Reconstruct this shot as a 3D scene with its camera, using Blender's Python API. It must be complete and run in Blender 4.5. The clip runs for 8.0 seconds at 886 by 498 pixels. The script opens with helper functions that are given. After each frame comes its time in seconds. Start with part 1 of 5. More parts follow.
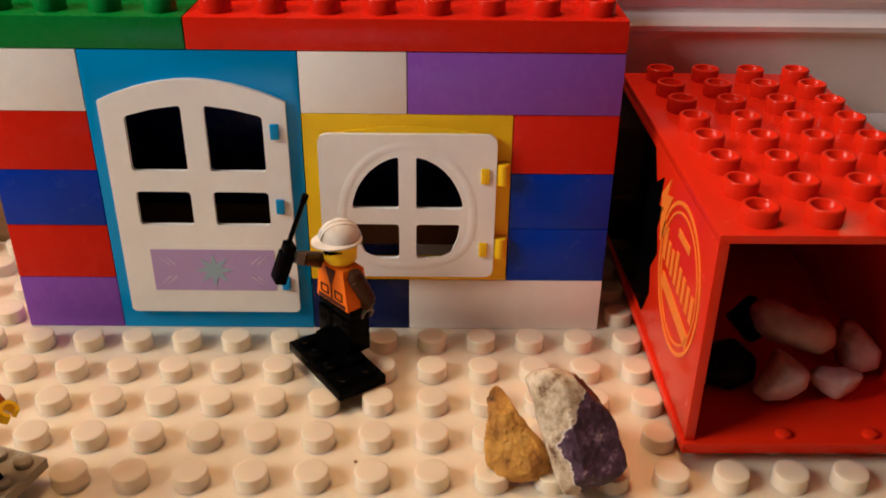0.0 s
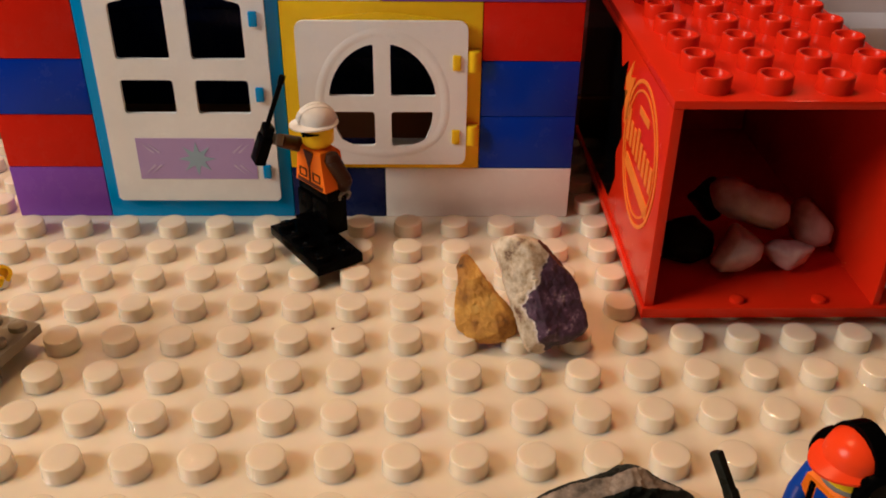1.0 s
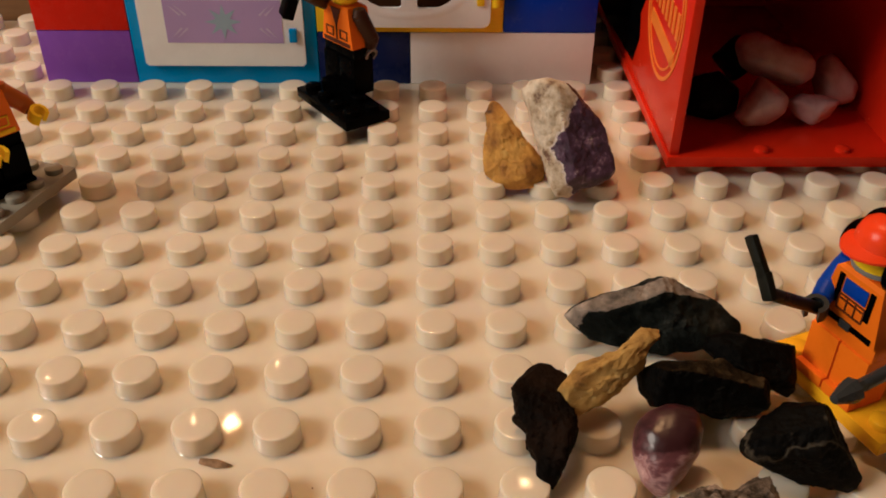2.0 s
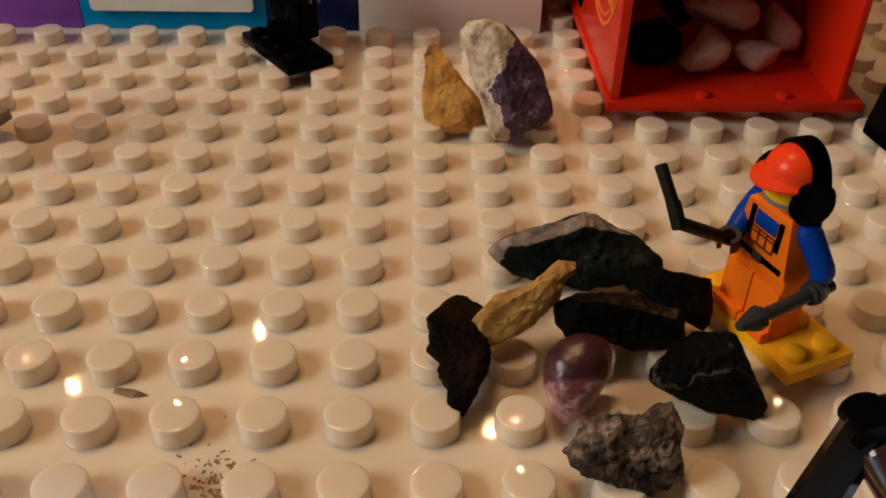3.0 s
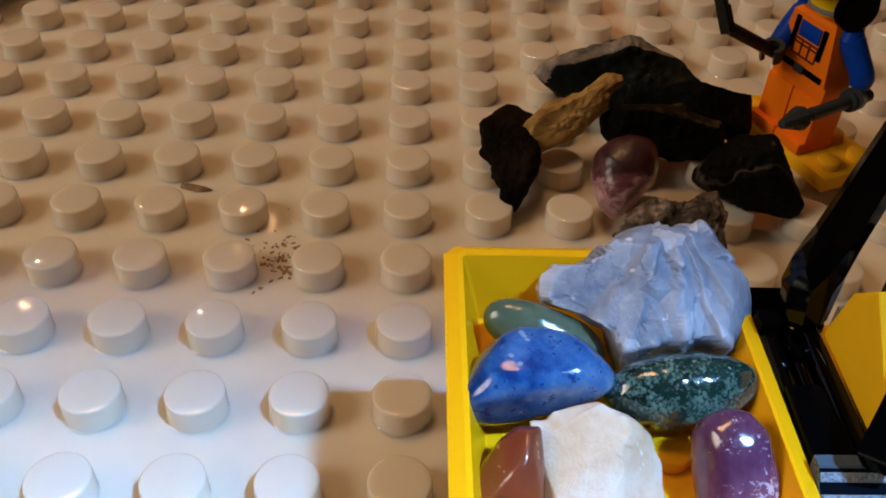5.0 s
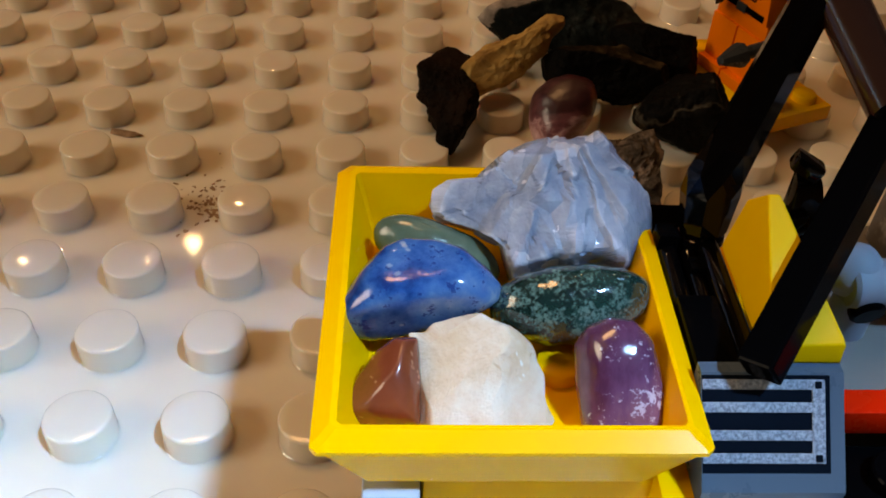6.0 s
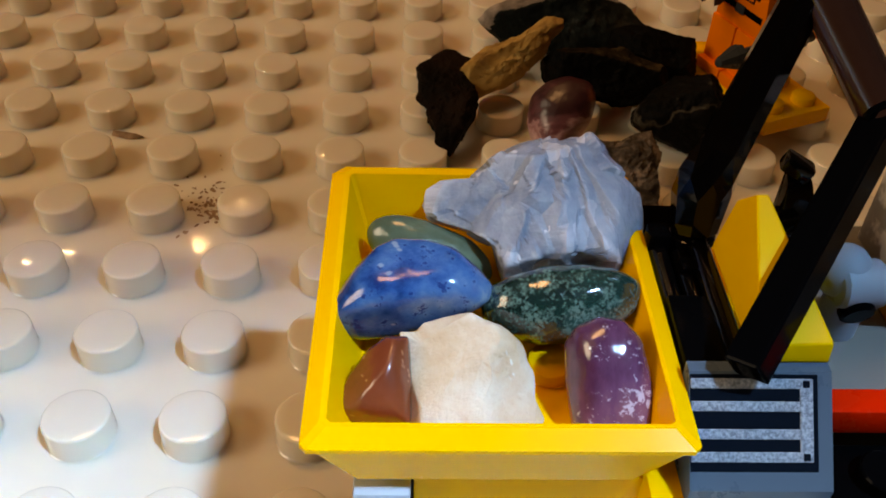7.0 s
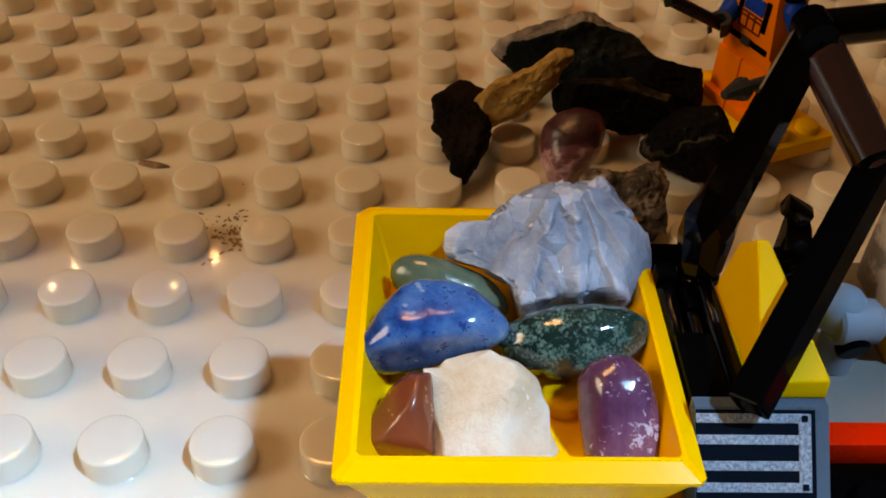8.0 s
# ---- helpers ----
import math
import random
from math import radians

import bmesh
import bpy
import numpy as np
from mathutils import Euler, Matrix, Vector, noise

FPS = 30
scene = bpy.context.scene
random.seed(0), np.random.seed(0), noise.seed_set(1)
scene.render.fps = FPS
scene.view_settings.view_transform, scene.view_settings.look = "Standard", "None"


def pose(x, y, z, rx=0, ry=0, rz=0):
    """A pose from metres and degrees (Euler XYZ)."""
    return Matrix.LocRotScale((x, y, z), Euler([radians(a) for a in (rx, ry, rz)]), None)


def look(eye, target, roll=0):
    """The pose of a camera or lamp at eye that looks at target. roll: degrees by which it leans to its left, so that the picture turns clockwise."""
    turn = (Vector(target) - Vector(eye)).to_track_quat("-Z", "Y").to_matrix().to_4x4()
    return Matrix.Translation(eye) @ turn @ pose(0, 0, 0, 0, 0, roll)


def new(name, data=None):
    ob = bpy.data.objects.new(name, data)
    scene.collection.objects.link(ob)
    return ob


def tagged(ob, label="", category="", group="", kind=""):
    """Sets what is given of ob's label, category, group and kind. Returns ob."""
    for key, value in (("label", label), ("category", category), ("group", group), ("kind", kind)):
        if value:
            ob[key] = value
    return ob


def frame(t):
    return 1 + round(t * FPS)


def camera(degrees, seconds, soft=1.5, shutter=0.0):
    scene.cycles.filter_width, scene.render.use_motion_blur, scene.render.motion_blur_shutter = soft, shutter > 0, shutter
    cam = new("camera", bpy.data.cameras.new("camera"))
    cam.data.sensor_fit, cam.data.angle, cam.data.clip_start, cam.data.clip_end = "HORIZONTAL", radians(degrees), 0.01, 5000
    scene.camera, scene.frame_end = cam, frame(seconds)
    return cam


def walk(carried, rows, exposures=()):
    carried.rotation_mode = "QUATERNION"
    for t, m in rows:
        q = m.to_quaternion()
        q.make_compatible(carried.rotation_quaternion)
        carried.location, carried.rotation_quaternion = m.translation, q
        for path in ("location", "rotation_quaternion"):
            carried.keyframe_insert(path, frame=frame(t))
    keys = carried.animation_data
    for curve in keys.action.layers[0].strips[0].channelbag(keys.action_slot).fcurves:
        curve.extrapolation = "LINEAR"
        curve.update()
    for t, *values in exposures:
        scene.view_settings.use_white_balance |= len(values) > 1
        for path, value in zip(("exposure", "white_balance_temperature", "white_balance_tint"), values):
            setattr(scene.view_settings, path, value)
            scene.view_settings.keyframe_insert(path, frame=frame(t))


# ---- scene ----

# Lengths below are in millimetres; MM turns them into the world's metres.
MM = 0.001
cam = camera(51.95, 8.0, soft=1.8)
ROWS = [
    (0.0, -56.6, -256.3, 170.6, -0.88, -28.38, 0.72),
    (0.5, -51.4, -269.2, 157.7, -1.65, -29.37, 1.11),
    (1.0, -51.0, -278.2, 157.6, -1.51, -31.33, 0.70),
    (1.5, -57.3, -287.9, 144.9, -1.44, -32.61, 0.74),
    (1.7, -58.2, -291.9, 140.7, -1.24, -33.50, 0.61),
    (2.8, -55.9, -303.9, 126.2, -1.67, -36.06, 1.07),
    (3.0, -43.5, -301.9, 128.8, -2.07, -36.34, 1.31),
    (3.5, -36.3, -305.8, 130.2, -2.37, -35.57, 1.52),
    (4.0, -40.9, -309.3, 133.7, -2.37, -37.64, 2.13),
    (4.5, -58.3, -320.9, 119.6, -2.29, -38.47, 2.25),
    (5.0, -54.8, -324.5, 113.4, -2.52, -40.56, 2.67),
    (5.2, -49.5, -328.6, 114.2, -1.67, -41.60, 1.48),
    (6.3, -42.7, -326.0, 104.0, -3.28, -41.70, 2.88),
    (6.5, -42.4, -325.8, 105.0, -3.07, -41.74, 2.72),
    (7.0, -41.5, -327.5, 106.2, -2.42, -41.53, 2.25),
    (7.5, -41.8, -327.6, 107.5, -2.13, -41.35, 2.04),
    (8.0, -42.9, -329.7, 112.7, -1.65, -41.03, 1.67),
]
EXPOSURES = [(0.0, 0.21, 5500, 8.0), (0.5, 0.14, 5520, 8.0), (1.0, 0.06, 5500, 8.0), (1.5, 0.04, 5480, 8.0), (3.0, -0.34, 5450, 7.0), (3.5, -0.14, 5350, 7.0), (4.5, -0.24, 5400, 6.0), (5.0, -0.92, 5700, 7.0), (6.5, -0.97, 6900, 6.5), (8.0, -0.97, 7300, 7.5)]
walk(cam, [(t, pose(x * MM, y * MM, z * MM, 0, 0, yaw) @ pose(0, 0, 0, 90 + pitch) @ pose(0, 0, 0, 0, 0, roll)) for t, x, y, z, yaw, pitch, roll in ROWS], EXPOSURES)


# ---- light ----
world = bpy.data.worlds.new("world")
scene.world = world
world.use_nodes = True
world.node_tree.nodes["Background"].inputs[0].default_value = (0.843, 0.748, 0.645, 1)
world.node_tree.nodes["Background"].inputs[1].default_value = 0.004

WARM = (0.98, 0.505, 0.205)


def bulb(x, y, z, watts, radius, colour):
    data = bpy.data.lights.new("bulb", "POINT")
    data.energy, data.color, data.shadow_soft_size = watts, colour, radius
    ob = new("bulb", data)
    ob.location = (x, y, z)
    return ob


# small bulbs of a warm ceiling fixture on the far side, a ceiling lamp over the toys and one beside the viewer
for bx, by, bz, watts in ((-1.030, 1.380, 1.50, 3.0), (-0.642, 1.362, 1.50, 2.6), (-0.515, 1.600, 1.50, 2.4), (0.170, 1.128, 1.50, 4.0), (0.890, 1.347, 1.50, 5.0)):
    bulb(bx, by, bz, watts, 0.011, WARM)

overhead = bpy.data.lights.new("ceiling_lamp", "AREA")
overhead.shape, overhead.size, overhead.energy, overhead.color = "DISK", 0.50, 15.5, WARM
new("ceiling_lamp", overhead).matrix_world = look((-0.40, 0.28, 1.75), (-0.05, -0.10, 0))

room_lamp = bpy.data.lights.new("ceiling_panel", "AREA")
room_lamp.shape, room_lamp.size, room_lamp.energy, room_lamp.color = "DISK", 0.80, 31.0, (0.80, 0.64, 0.47)
new("ceiling_panel", room_lamp).matrix_world = look((-1.50, -0.50, 1.00), (-0.05, -0.10, 0))

# cool white beam of a small work lamp that falls on the front of the plate
beam = bpy.data.lights.new("work_lamp", "SPOT")
beam.energy, beam.color, beam.shadow_soft_size = 200, (0.58, 1.0, 1.66), 0.05
beam.spot_size, beam.spot_blend = radians(17.2), 0.10
new("work_lamp", beam).matrix_world = look((0.365, -0.580, 0.99), (-0.085, -0.415, 0.0))


# ---- materials ----
def shader(name, rough=0.4, metallic=0.0):
    m = bpy.data.materials.new(name)
    m.use_nodes = True
    b = m.node_tree.nodes["Principled BSDF"]
    b.inputs["Roughness"].default_value = rough
    b.inputs["Metallic"].default_value = metallic
    return m, m.node_tree, b


def link(nt, a, b):
    nt.links.new(a, b)


def noise_node(nt, scale, detail=4.0, rough=0.55, coords="Object", stretch=None):
    tc = nt.nodes.new("ShaderNodeTexCoord")
    n = nt.nodes.new("ShaderNodeTexNoise")
    n.inputs["Scale"].default_value = scale
    n.inputs["Detail"].default_value = detail
    n.inputs["Roughness"].default_value = rough
    out = tc.outputs[coords]
    if stretch:
        mp = nt.nodes.new("ShaderNodeMapping")
        mp.inputs["Scale"].default_value = stretch
        link(nt, out, mp.inputs["Vector"])
        out = mp.outputs["Vector"]
    link(nt, out, n.inputs["Vector"])
    return n


def ramp_node(nt, source, stops):
    r = nt.nodes.new("ShaderNodeValToRGB")
    while len(r.color_ramp.elements) < len(stops):
        r.color_ramp.elements.new(0.5)
    for e, (at, c) in zip(r.color_ramp.elements, stops):
        e.position, e.color = at, (*c, 1)
    link(nt, source, r.inputs["Fac"])
    return r


def bump_node(nt, bsdf, height, strength, distance):
    b = nt.nodes.new("ShaderNodeBump")
    b.inputs["Strength"].default_value = strength
    b.inputs["Distance"].default_value = distance
    link(nt, height, b.inputs["Height"])
    link(nt, b.outputs["Normal"], bsdf.inputs["Normal"])
    return b


def plastic(name, colour, rough=0.22, wear=0.025, scatter=0.0, shine=0.16):
    """Moulded toy plastic: even colour with faint mottling, smudges in the gloss and hair scratches."""
    m, nt, b = shader(name, rough)
    big = noise_node(nt, 45, 3)
    dark = tuple(c * (1 - wear) for c in colour)
    lite = tuple(min(1, c * (1 + wear)) for c in colour)
    link(nt, ramp_node(nt, big.outputs["Fac"], [(0.35, dark), (0.65, lite)]).outputs["Color"], b.inputs["Base Color"])
    smudge = noise_node(nt, 130, 5, 0.7)
    mr = nt.nodes.new("ShaderNodeMapRange")
    mr.inputs["From Min"].default_value, mr.inputs["From Max"].default_value = 0.3, 0.75
    mr.inputs["To Min"].default_value, mr.inputs["To Max"].default_value = rough * 0.75, rough * 1.5
    link(nt, smudge.outputs["Fac"], mr.inputs["Value"])
    link(nt, mr.outputs["Result"], b.inputs["Roughness"])
    wob = noise_node(nt, 420 if scatter else 260, 5 if scatter else 2)
    bump_node(nt, b, wob.outputs["Fac"], 0.035 if scatter else 0.05, 0.0003)
    b.inputs["Specular IOR Level"].default_value = 0.02 if max(colour) < 0.02 and shine == 0.16 else shine
    if scatter:
        b.inputs["Subsurface Weight"].default_value = scatter
        b.inputs["Subsurface Radius"].default_value = (0.004, 0.003, 0.002)
        b.inputs["Subsurface Scale"].default_value = 1.0
    return m


def stone_material(name, stops, scale=90, rough=0.75, relief=0.6, depth=0.0008, vein=None, detail=8.0, gloss=0.0, scatter=0.0, stretch=None, clear=0.0, lean=None, fleck=None, cells=None, edge=None):
    """Rock or polished stone: mottled colours, optional veins, fine relief."""
    m, nt, b = shader(name, rough)
    n = noise_node(nt, scale, detail, 0.62, stretch=stretch)
    value = n.outputs["Fac"]
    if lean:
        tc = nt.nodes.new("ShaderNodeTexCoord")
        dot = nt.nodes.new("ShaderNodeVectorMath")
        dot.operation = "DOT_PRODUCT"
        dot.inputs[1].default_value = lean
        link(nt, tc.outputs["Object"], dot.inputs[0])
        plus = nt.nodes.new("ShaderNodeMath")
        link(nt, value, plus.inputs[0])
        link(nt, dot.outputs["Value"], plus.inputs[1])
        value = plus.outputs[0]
    colour = ramp_node(nt, value, stops).outputs["Color"]
    if vein:
        w = noise_node(nt, scale * 0.6, 5, 0.6)
        cut = ramp_node(nt, w.outputs["Fac"], [(0.485, (0, 0, 0)), (0.5, (1, 1, 1)), (0.515, (0, 0, 0))])
        mix = nt.nodes.new("ShaderNodeMix")
        mix.data_type = "RGBA"
        link(nt, cut.outputs["Color"], mix.inputs[0])
        link(nt, colour, mix.inputs[6])
        mix.inputs[7].default_value = (*vein, 1)
        colour = mix.outputs[2]
    if cells:
        # flat cleavage patches, each of its own paleness
        tint, size, stretch_by, share = cells
        tc = nt.nodes.new("ShaderNodeTexCoord")
        mp = nt.nodes.new("ShaderNodeMapping")
        mp.inputs["Scale"].default_value = stretch_by
        warp = noise_node(nt, size * 1.4, 3)
        shift = nt.nodes.new("ShaderNodeVectorMath")
        shift.operation = "MULTIPLY_ADD"
        link(nt, warp.outputs["Color"], shift.inputs[0])
        shift.inputs[1].default_value = (0.9 / size,) * 3
        link(nt, tc.outputs["Object"], shift.inputs[2])
        link(nt, shift.outputs["Vector"], mp.inputs["Vector"])
        vor = nt.nodes.new("ShaderNodeTexVoronoi")
        vor.inputs["Scale"].default_value = size
        link(nt, mp.outputs["Vector"], vor.inputs["Vector"])
        cut = ramp_node(nt, vor.outputs["Color"], [(share, (0, 0, 0)), (share + 0.12, (0.55, 0.55, 0.55)), (0.95, (0.9, 0.9, 0.9))])
        mix = nt.nodes.new("ShaderNodeMix")
        mix.data_type = "RGBA"
        link(nt, cut.outputs["Color"], mix.inputs[0])
        link(nt, colour, mix.inputs[6])
        mix.inputs[7].default_value = (*tint, 1)
        colour = mix.outputs[2]
    if fleck:
        # small flecks gathered in drifts, for inclusions and for painted sparkle
        tint, small, large, limit = fleck
        f = noise_node(nt, small, 6, 0.7)
        g = noise_node(nt, large, 3, 0.5)
        both = nt.nodes.new("ShaderNodeMath")
        both.operation = "MULTIPLY_ADD"
        link(nt, g.outputs["Fac"], both.inputs[0])
        both.inputs[1].default_value = 0.7
        link(nt, f.outputs["Fac"], both.inputs[2])
        cut = ramp_node(nt, both.outputs[0], [(limit, (0, 0, 0)), (limit + 0.15, (0.85, 0.85, 0.85))])
        mix = nt.nodes.new("ShaderNodeMix")
        mix.data_type = "RGBA"
        link(nt, cut.outputs["Color"], mix.inputs[0])
        link(nt, colour, mix.inputs[6])
        mix.inputs[7].default_value = (*tint, 1)
        colour = mix.outputs[2]
    if edge:
        # pale edge colour mixed in where the surface is convex
        geo = nt.nodes.new("ShaderNodeNewGeometry")
        cut = ramp_node(nt, geo.outputs["Pointiness"], [(edge[1], (0, 0, 0)), (edge[2], (1, 1, 1))])
        mix = nt.nodes.new("ShaderNodeMix")
        mix.data_type = "RGBA"
        link(nt, cut.outputs["Color"], mix.inputs[0])
        link(nt, colour, mix.inputs[6])
        mix.inputs[7].default_value = (*edge[0], 1)
        colour = mix.outputs[2]
    link(nt, colour, b.inputs["Base Color"])
    grain = noise_node(nt, scale * 6, 6, 0.7)
    bump_node(nt, b, grain.outputs["Fac"], relief, depth)
    if stops[0][1][1] < 0.02 and not gloss:
        b.inputs["Specular IOR Level"].default_value = 0.06
    b.inputs["Coat Weight"].default_value = gloss
    b.inputs["Coat Roughness"].default_value = 0.08
    b.inputs["Transmission Weight"].default_value = clear
    if scatter:
        b.inputs["Subsurface Weight"].default_value = scatter
        b.inputs["Subsurface Radius"].default_value = (0.005, 0.005, 0.005)
        b.inputs["Subsurface Scale"].default_value = 1.0
    return m


CREAM = plastic("cream_plastic", (0.77, 0.69, 0.56), 0.04, 0.05, 0.5, 0.75)
WHITE = plastic("white_plastic", (0.90, 0.89, 0.87), 0.24, 0.03)
RED = plastic("red_plastic", (0.62, 0.014, 0.0008), 0.24, shine=0.1)
BOXRED = plastic("box_red_plastic", (0.66, 0.020, 0.0005), 0.2, shine=0.2)
BLUE = plastic("blue_plastic", (0.001, 0.036, 0.46), 0.22, shine=0.2)
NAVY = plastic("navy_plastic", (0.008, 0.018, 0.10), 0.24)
SKY = plastic("sky_blue_plastic", (0.003, 0.27, 0.66), 0.2, shine=0.3)
PURPLE = plastic("purple_plastic", (0.24, 0.08, 0.50), 0.24)
GREEN = plastic("green_plastic", (0.01, 0.20, 0.03), 0.25)
YELLOW = plastic("yellow_plastic", (0.92, 0.60, 0.0), 0.24, shine=0.08)
TRUCK_YELLOW = plastic("truck_yellow_plastic", (0.95, 0.47, 0.0), 0.2, shine=0.05)
BLACK = plastic("black_plastic", (0.0012, 0.0012, 0.0014), 0.12)
GLOSSBLACK = plastic("gloss_black_plastic", (0.0012, 0.0010, 0.0010), 0.07, shine=0.22)
TOOLDARK = plastic("tool_dark_plastic", (0.012, 0.013, 0.010), 0.3, shine=0.1)
GREY = plastic("grey_plastic", (0.20, 0.19, 0.17), 0.3)
TANGREY = plastic("tan_grey_plastic", (0.36, 0.33, 0.26), 0.3)
BLUEGREY = plastic("blue_grey_plastic", (0.070, 0.095, 0.125), 0.28)
LIGHTGREY = plastic("light_grey_plastic", (0.40, 0.43, 0.47), 0.3)
DARKGREY = plastic("dark_grey_plastic", (0.035, 0.038, 0.04), 0.3)
ORANGE = plastic("orange_plastic", (0.92, 0.19, 0.001), 0.3, shine=0.1)
SKIN = plastic("head_yellow_plastic", (0.95, 0.62, 0.0), 0.3, shine=0.08)
BROWN = plastic("brown_plastic", (0.05, 0.02, 0.010), 0.35)
LILAC = plastic("lilac_print", (0.47, 0.34, 0.62), 0.35)
PALELILAC = plastic("pale_lilac_print", (0.60, 0.50, 0.70), 0.35)
TEAL = plastic("teal_print", (0.34, 0.46, 0.56), 0.35)
PRINT = plastic("gold_print", (0.85, 0.22, 0.02), 0.35)
SILVER = stone_material("silver_print", [(0.40, (0.13, 0.15, 0.18)), (0.62, (0.36, 0.39, 0.44))], 3200, 0.3, 0.5, 0.0002)
PAINT = plastic("pale_gloss_paint", (0.86, 0.80, 0.86), 0.3, 0.04)
PLASTER = plastic("plaster", (0.16, 0.13, 0.10), 0.8, 0.05)
CEILING = plastic("ceiling_paint", (0.42, 0.38, 0.33), 0.8, 0.03)
FLOORBOARD = stone_material("floor_wood", [(0.3, (0.13, 0.07, 0.03)), (0.7, (0.24, 0.14, 0.07))], 6, 0.45, 0.2, stretch=(1, 12, 1))

BOARD = stone_material("board_wood", [(0.3, (0.16, 0.075, 0.025)), (0.7, (0.30, 0.16, 0.06))], 12, 0.4, 0.2, stretch=(1, 8, 8))
SLATE = stone_material("slate_rock", [(0.44, (0.004, 0.006, 0.0055)), (0.60, (0.022, 0.027, 0.025)), (0.72, (0.08, 0.085, 0.078))], 110, 0.6, 0.8)
SAND = stone_material("sandstone", [(0.34, (0.15, 0.07, 0.012)), (0.46, (0.36, 0.21, 0.045)), (0.62, (0.52, 0.34, 0.10))], 110, 0.85, 0.3)
UMBER = stone_material("umber_rock", [(0.40, (0.0015, 0.0008, 0.0005)), (0.7, (0.013, 0.006, 0.003))], 110, 0.6)
COAL = stone_material("coal_rock", [(0.45, (0.0005, 0.0005, 0.0004)), (0.78, (0.004, 0.0034, 0.0024))], 110, 0.6)
BASALT = stone_material("basalt_rock", [(0.42, (0.001, 0.001, 0.0009)), (0.7, (0.008, 0.007, 0.0055))], 52, 0.6, vein=(0.06, 0.05, 0.036))
# its tones lean from dark low down to pale tan at the top
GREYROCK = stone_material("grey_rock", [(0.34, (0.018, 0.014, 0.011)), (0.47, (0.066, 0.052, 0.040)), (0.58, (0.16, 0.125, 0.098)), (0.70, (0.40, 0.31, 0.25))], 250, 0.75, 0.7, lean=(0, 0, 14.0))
# paler tone for the slate's upper and left faces
SLATEPALE = stone_material("slate_pale", [(0.36, (0.06, 0.050, 0.040)), (0.50, (0.22, 0.18, 0.15)), (0.62, (0.40, 0.34, 0.29))], 120, 0.85, 0.9)
COALSKIN = stone_material("coal_skin", [(0.38, (0.003, 0.002, 0.001)), (0.52, (0.022, 0.014, 0.006)), (0.66, (0.07, 0.048, 0.022))], 150, 0.85, 0.9)
CRUSTSIDE = stone_material("amethyst_skin", [(0.36, (0.07, 0.022, 0.016)), (0.52, (0.17, 0.065, 0.05)), (0.68, (0.36, 0.24, 0.19))], 150, 0.7, 0.7)


def crust_material():
    """Purple crystal face with a cream crust along one side and pale threads."""
    m, nt, b = shader("amethyst_rock", 0.55)
    tc = nt.nodes.new("ShaderNodeTexCoord")
    sep = nt.nodes.new("ShaderNodeSeparateXYZ")
    link(nt, tc.outputs["Object"], sep.inputs["Vector"])
    n = noise_node(nt, 120, 7, 0.65)
    side = nt.nodes.new("ShaderNodeMath")
    side.operation = "ABSOLUTE"
    link(nt, sep.outputs["Z"], side.inputs[0])
    add = nt.nodes.new("ShaderNodeMath")
    add.operation = "MULTIPLY_ADD"
    link(nt, side.outputs[0], add.inputs[0])
    add.inputs[1].default_value = -0.55
    link(nt, sep.outputs["X"], add.inputs[2])
    wob = nt.nodes.new("ShaderNodeMath")
    wob.operation = "MULTIPLY_ADD"
    link(nt, n.outputs["Fac"], wob.inputs[0])
    wob.inputs[1].default_value = 0.010
    link(nt, add.outputs[0], wob.inputs[2])
    mask = nt.nodes.new("ShaderNodeMapRange")
    mask.inputs["From Min"].default_value, mask.inputs["From Max"].default_value = -0.0012, -0.0001
    link(nt, wob.outputs[0], mask.inputs["Value"])
    grain = noise_node(nt, 260, 6, 0.7)
    face = ramp_node(nt, grain.outputs["Fac"], [(0.34, (0.022, 0.010, 0.022)), (0.55, (0.075, 0.034, 0.075)), (0.62, (0.17, 0.10, 0.16)), (0.67, (0.46, 0.38, 0.39)), (0.78, (0.62, 0.54, 0.52))])
    crust = ramp_node(nt, grain.outputs["Fac"], [(0.32, (0.16, 0.08, 0.045)), (0.42, (0.46, 0.36, 0.24)), (0.60, (0.72, 0.63, 0.50))])
    mix = nt.nodes.new("ShaderNodeMix")
    mix.data_type = "RGBA"
    link(nt, mask.outputs["Result"], mix.inputs[0])
    link(nt, crust.outputs["Color"], mix.inputs[6])
    link(nt, face.outputs["Color"], mix.inputs[7])
    seam = ramp_node(nt, mask.outputs["Result"], [(0.0, (0, 0, 0)), (0.5, (0.9, 0.9, 0.9)), (1.0, (0, 0, 0))])
    pale = nt.nodes.new("ShaderNodeMix")
    pale.data_type = "RGBA"
    link(nt, seam.outputs["Color"], pale.inputs[0])
    link(nt, mix.outputs[2], pale.inputs[6])
    pale.inputs[7].default_value = (0.78, 0.70, 0.66, 1)
    link(nt, pale.outputs[2], b.inputs["Base Color"])
    bump_node(nt, b, grain.outputs["Fac"], 0.5, 0.0006)
    return m


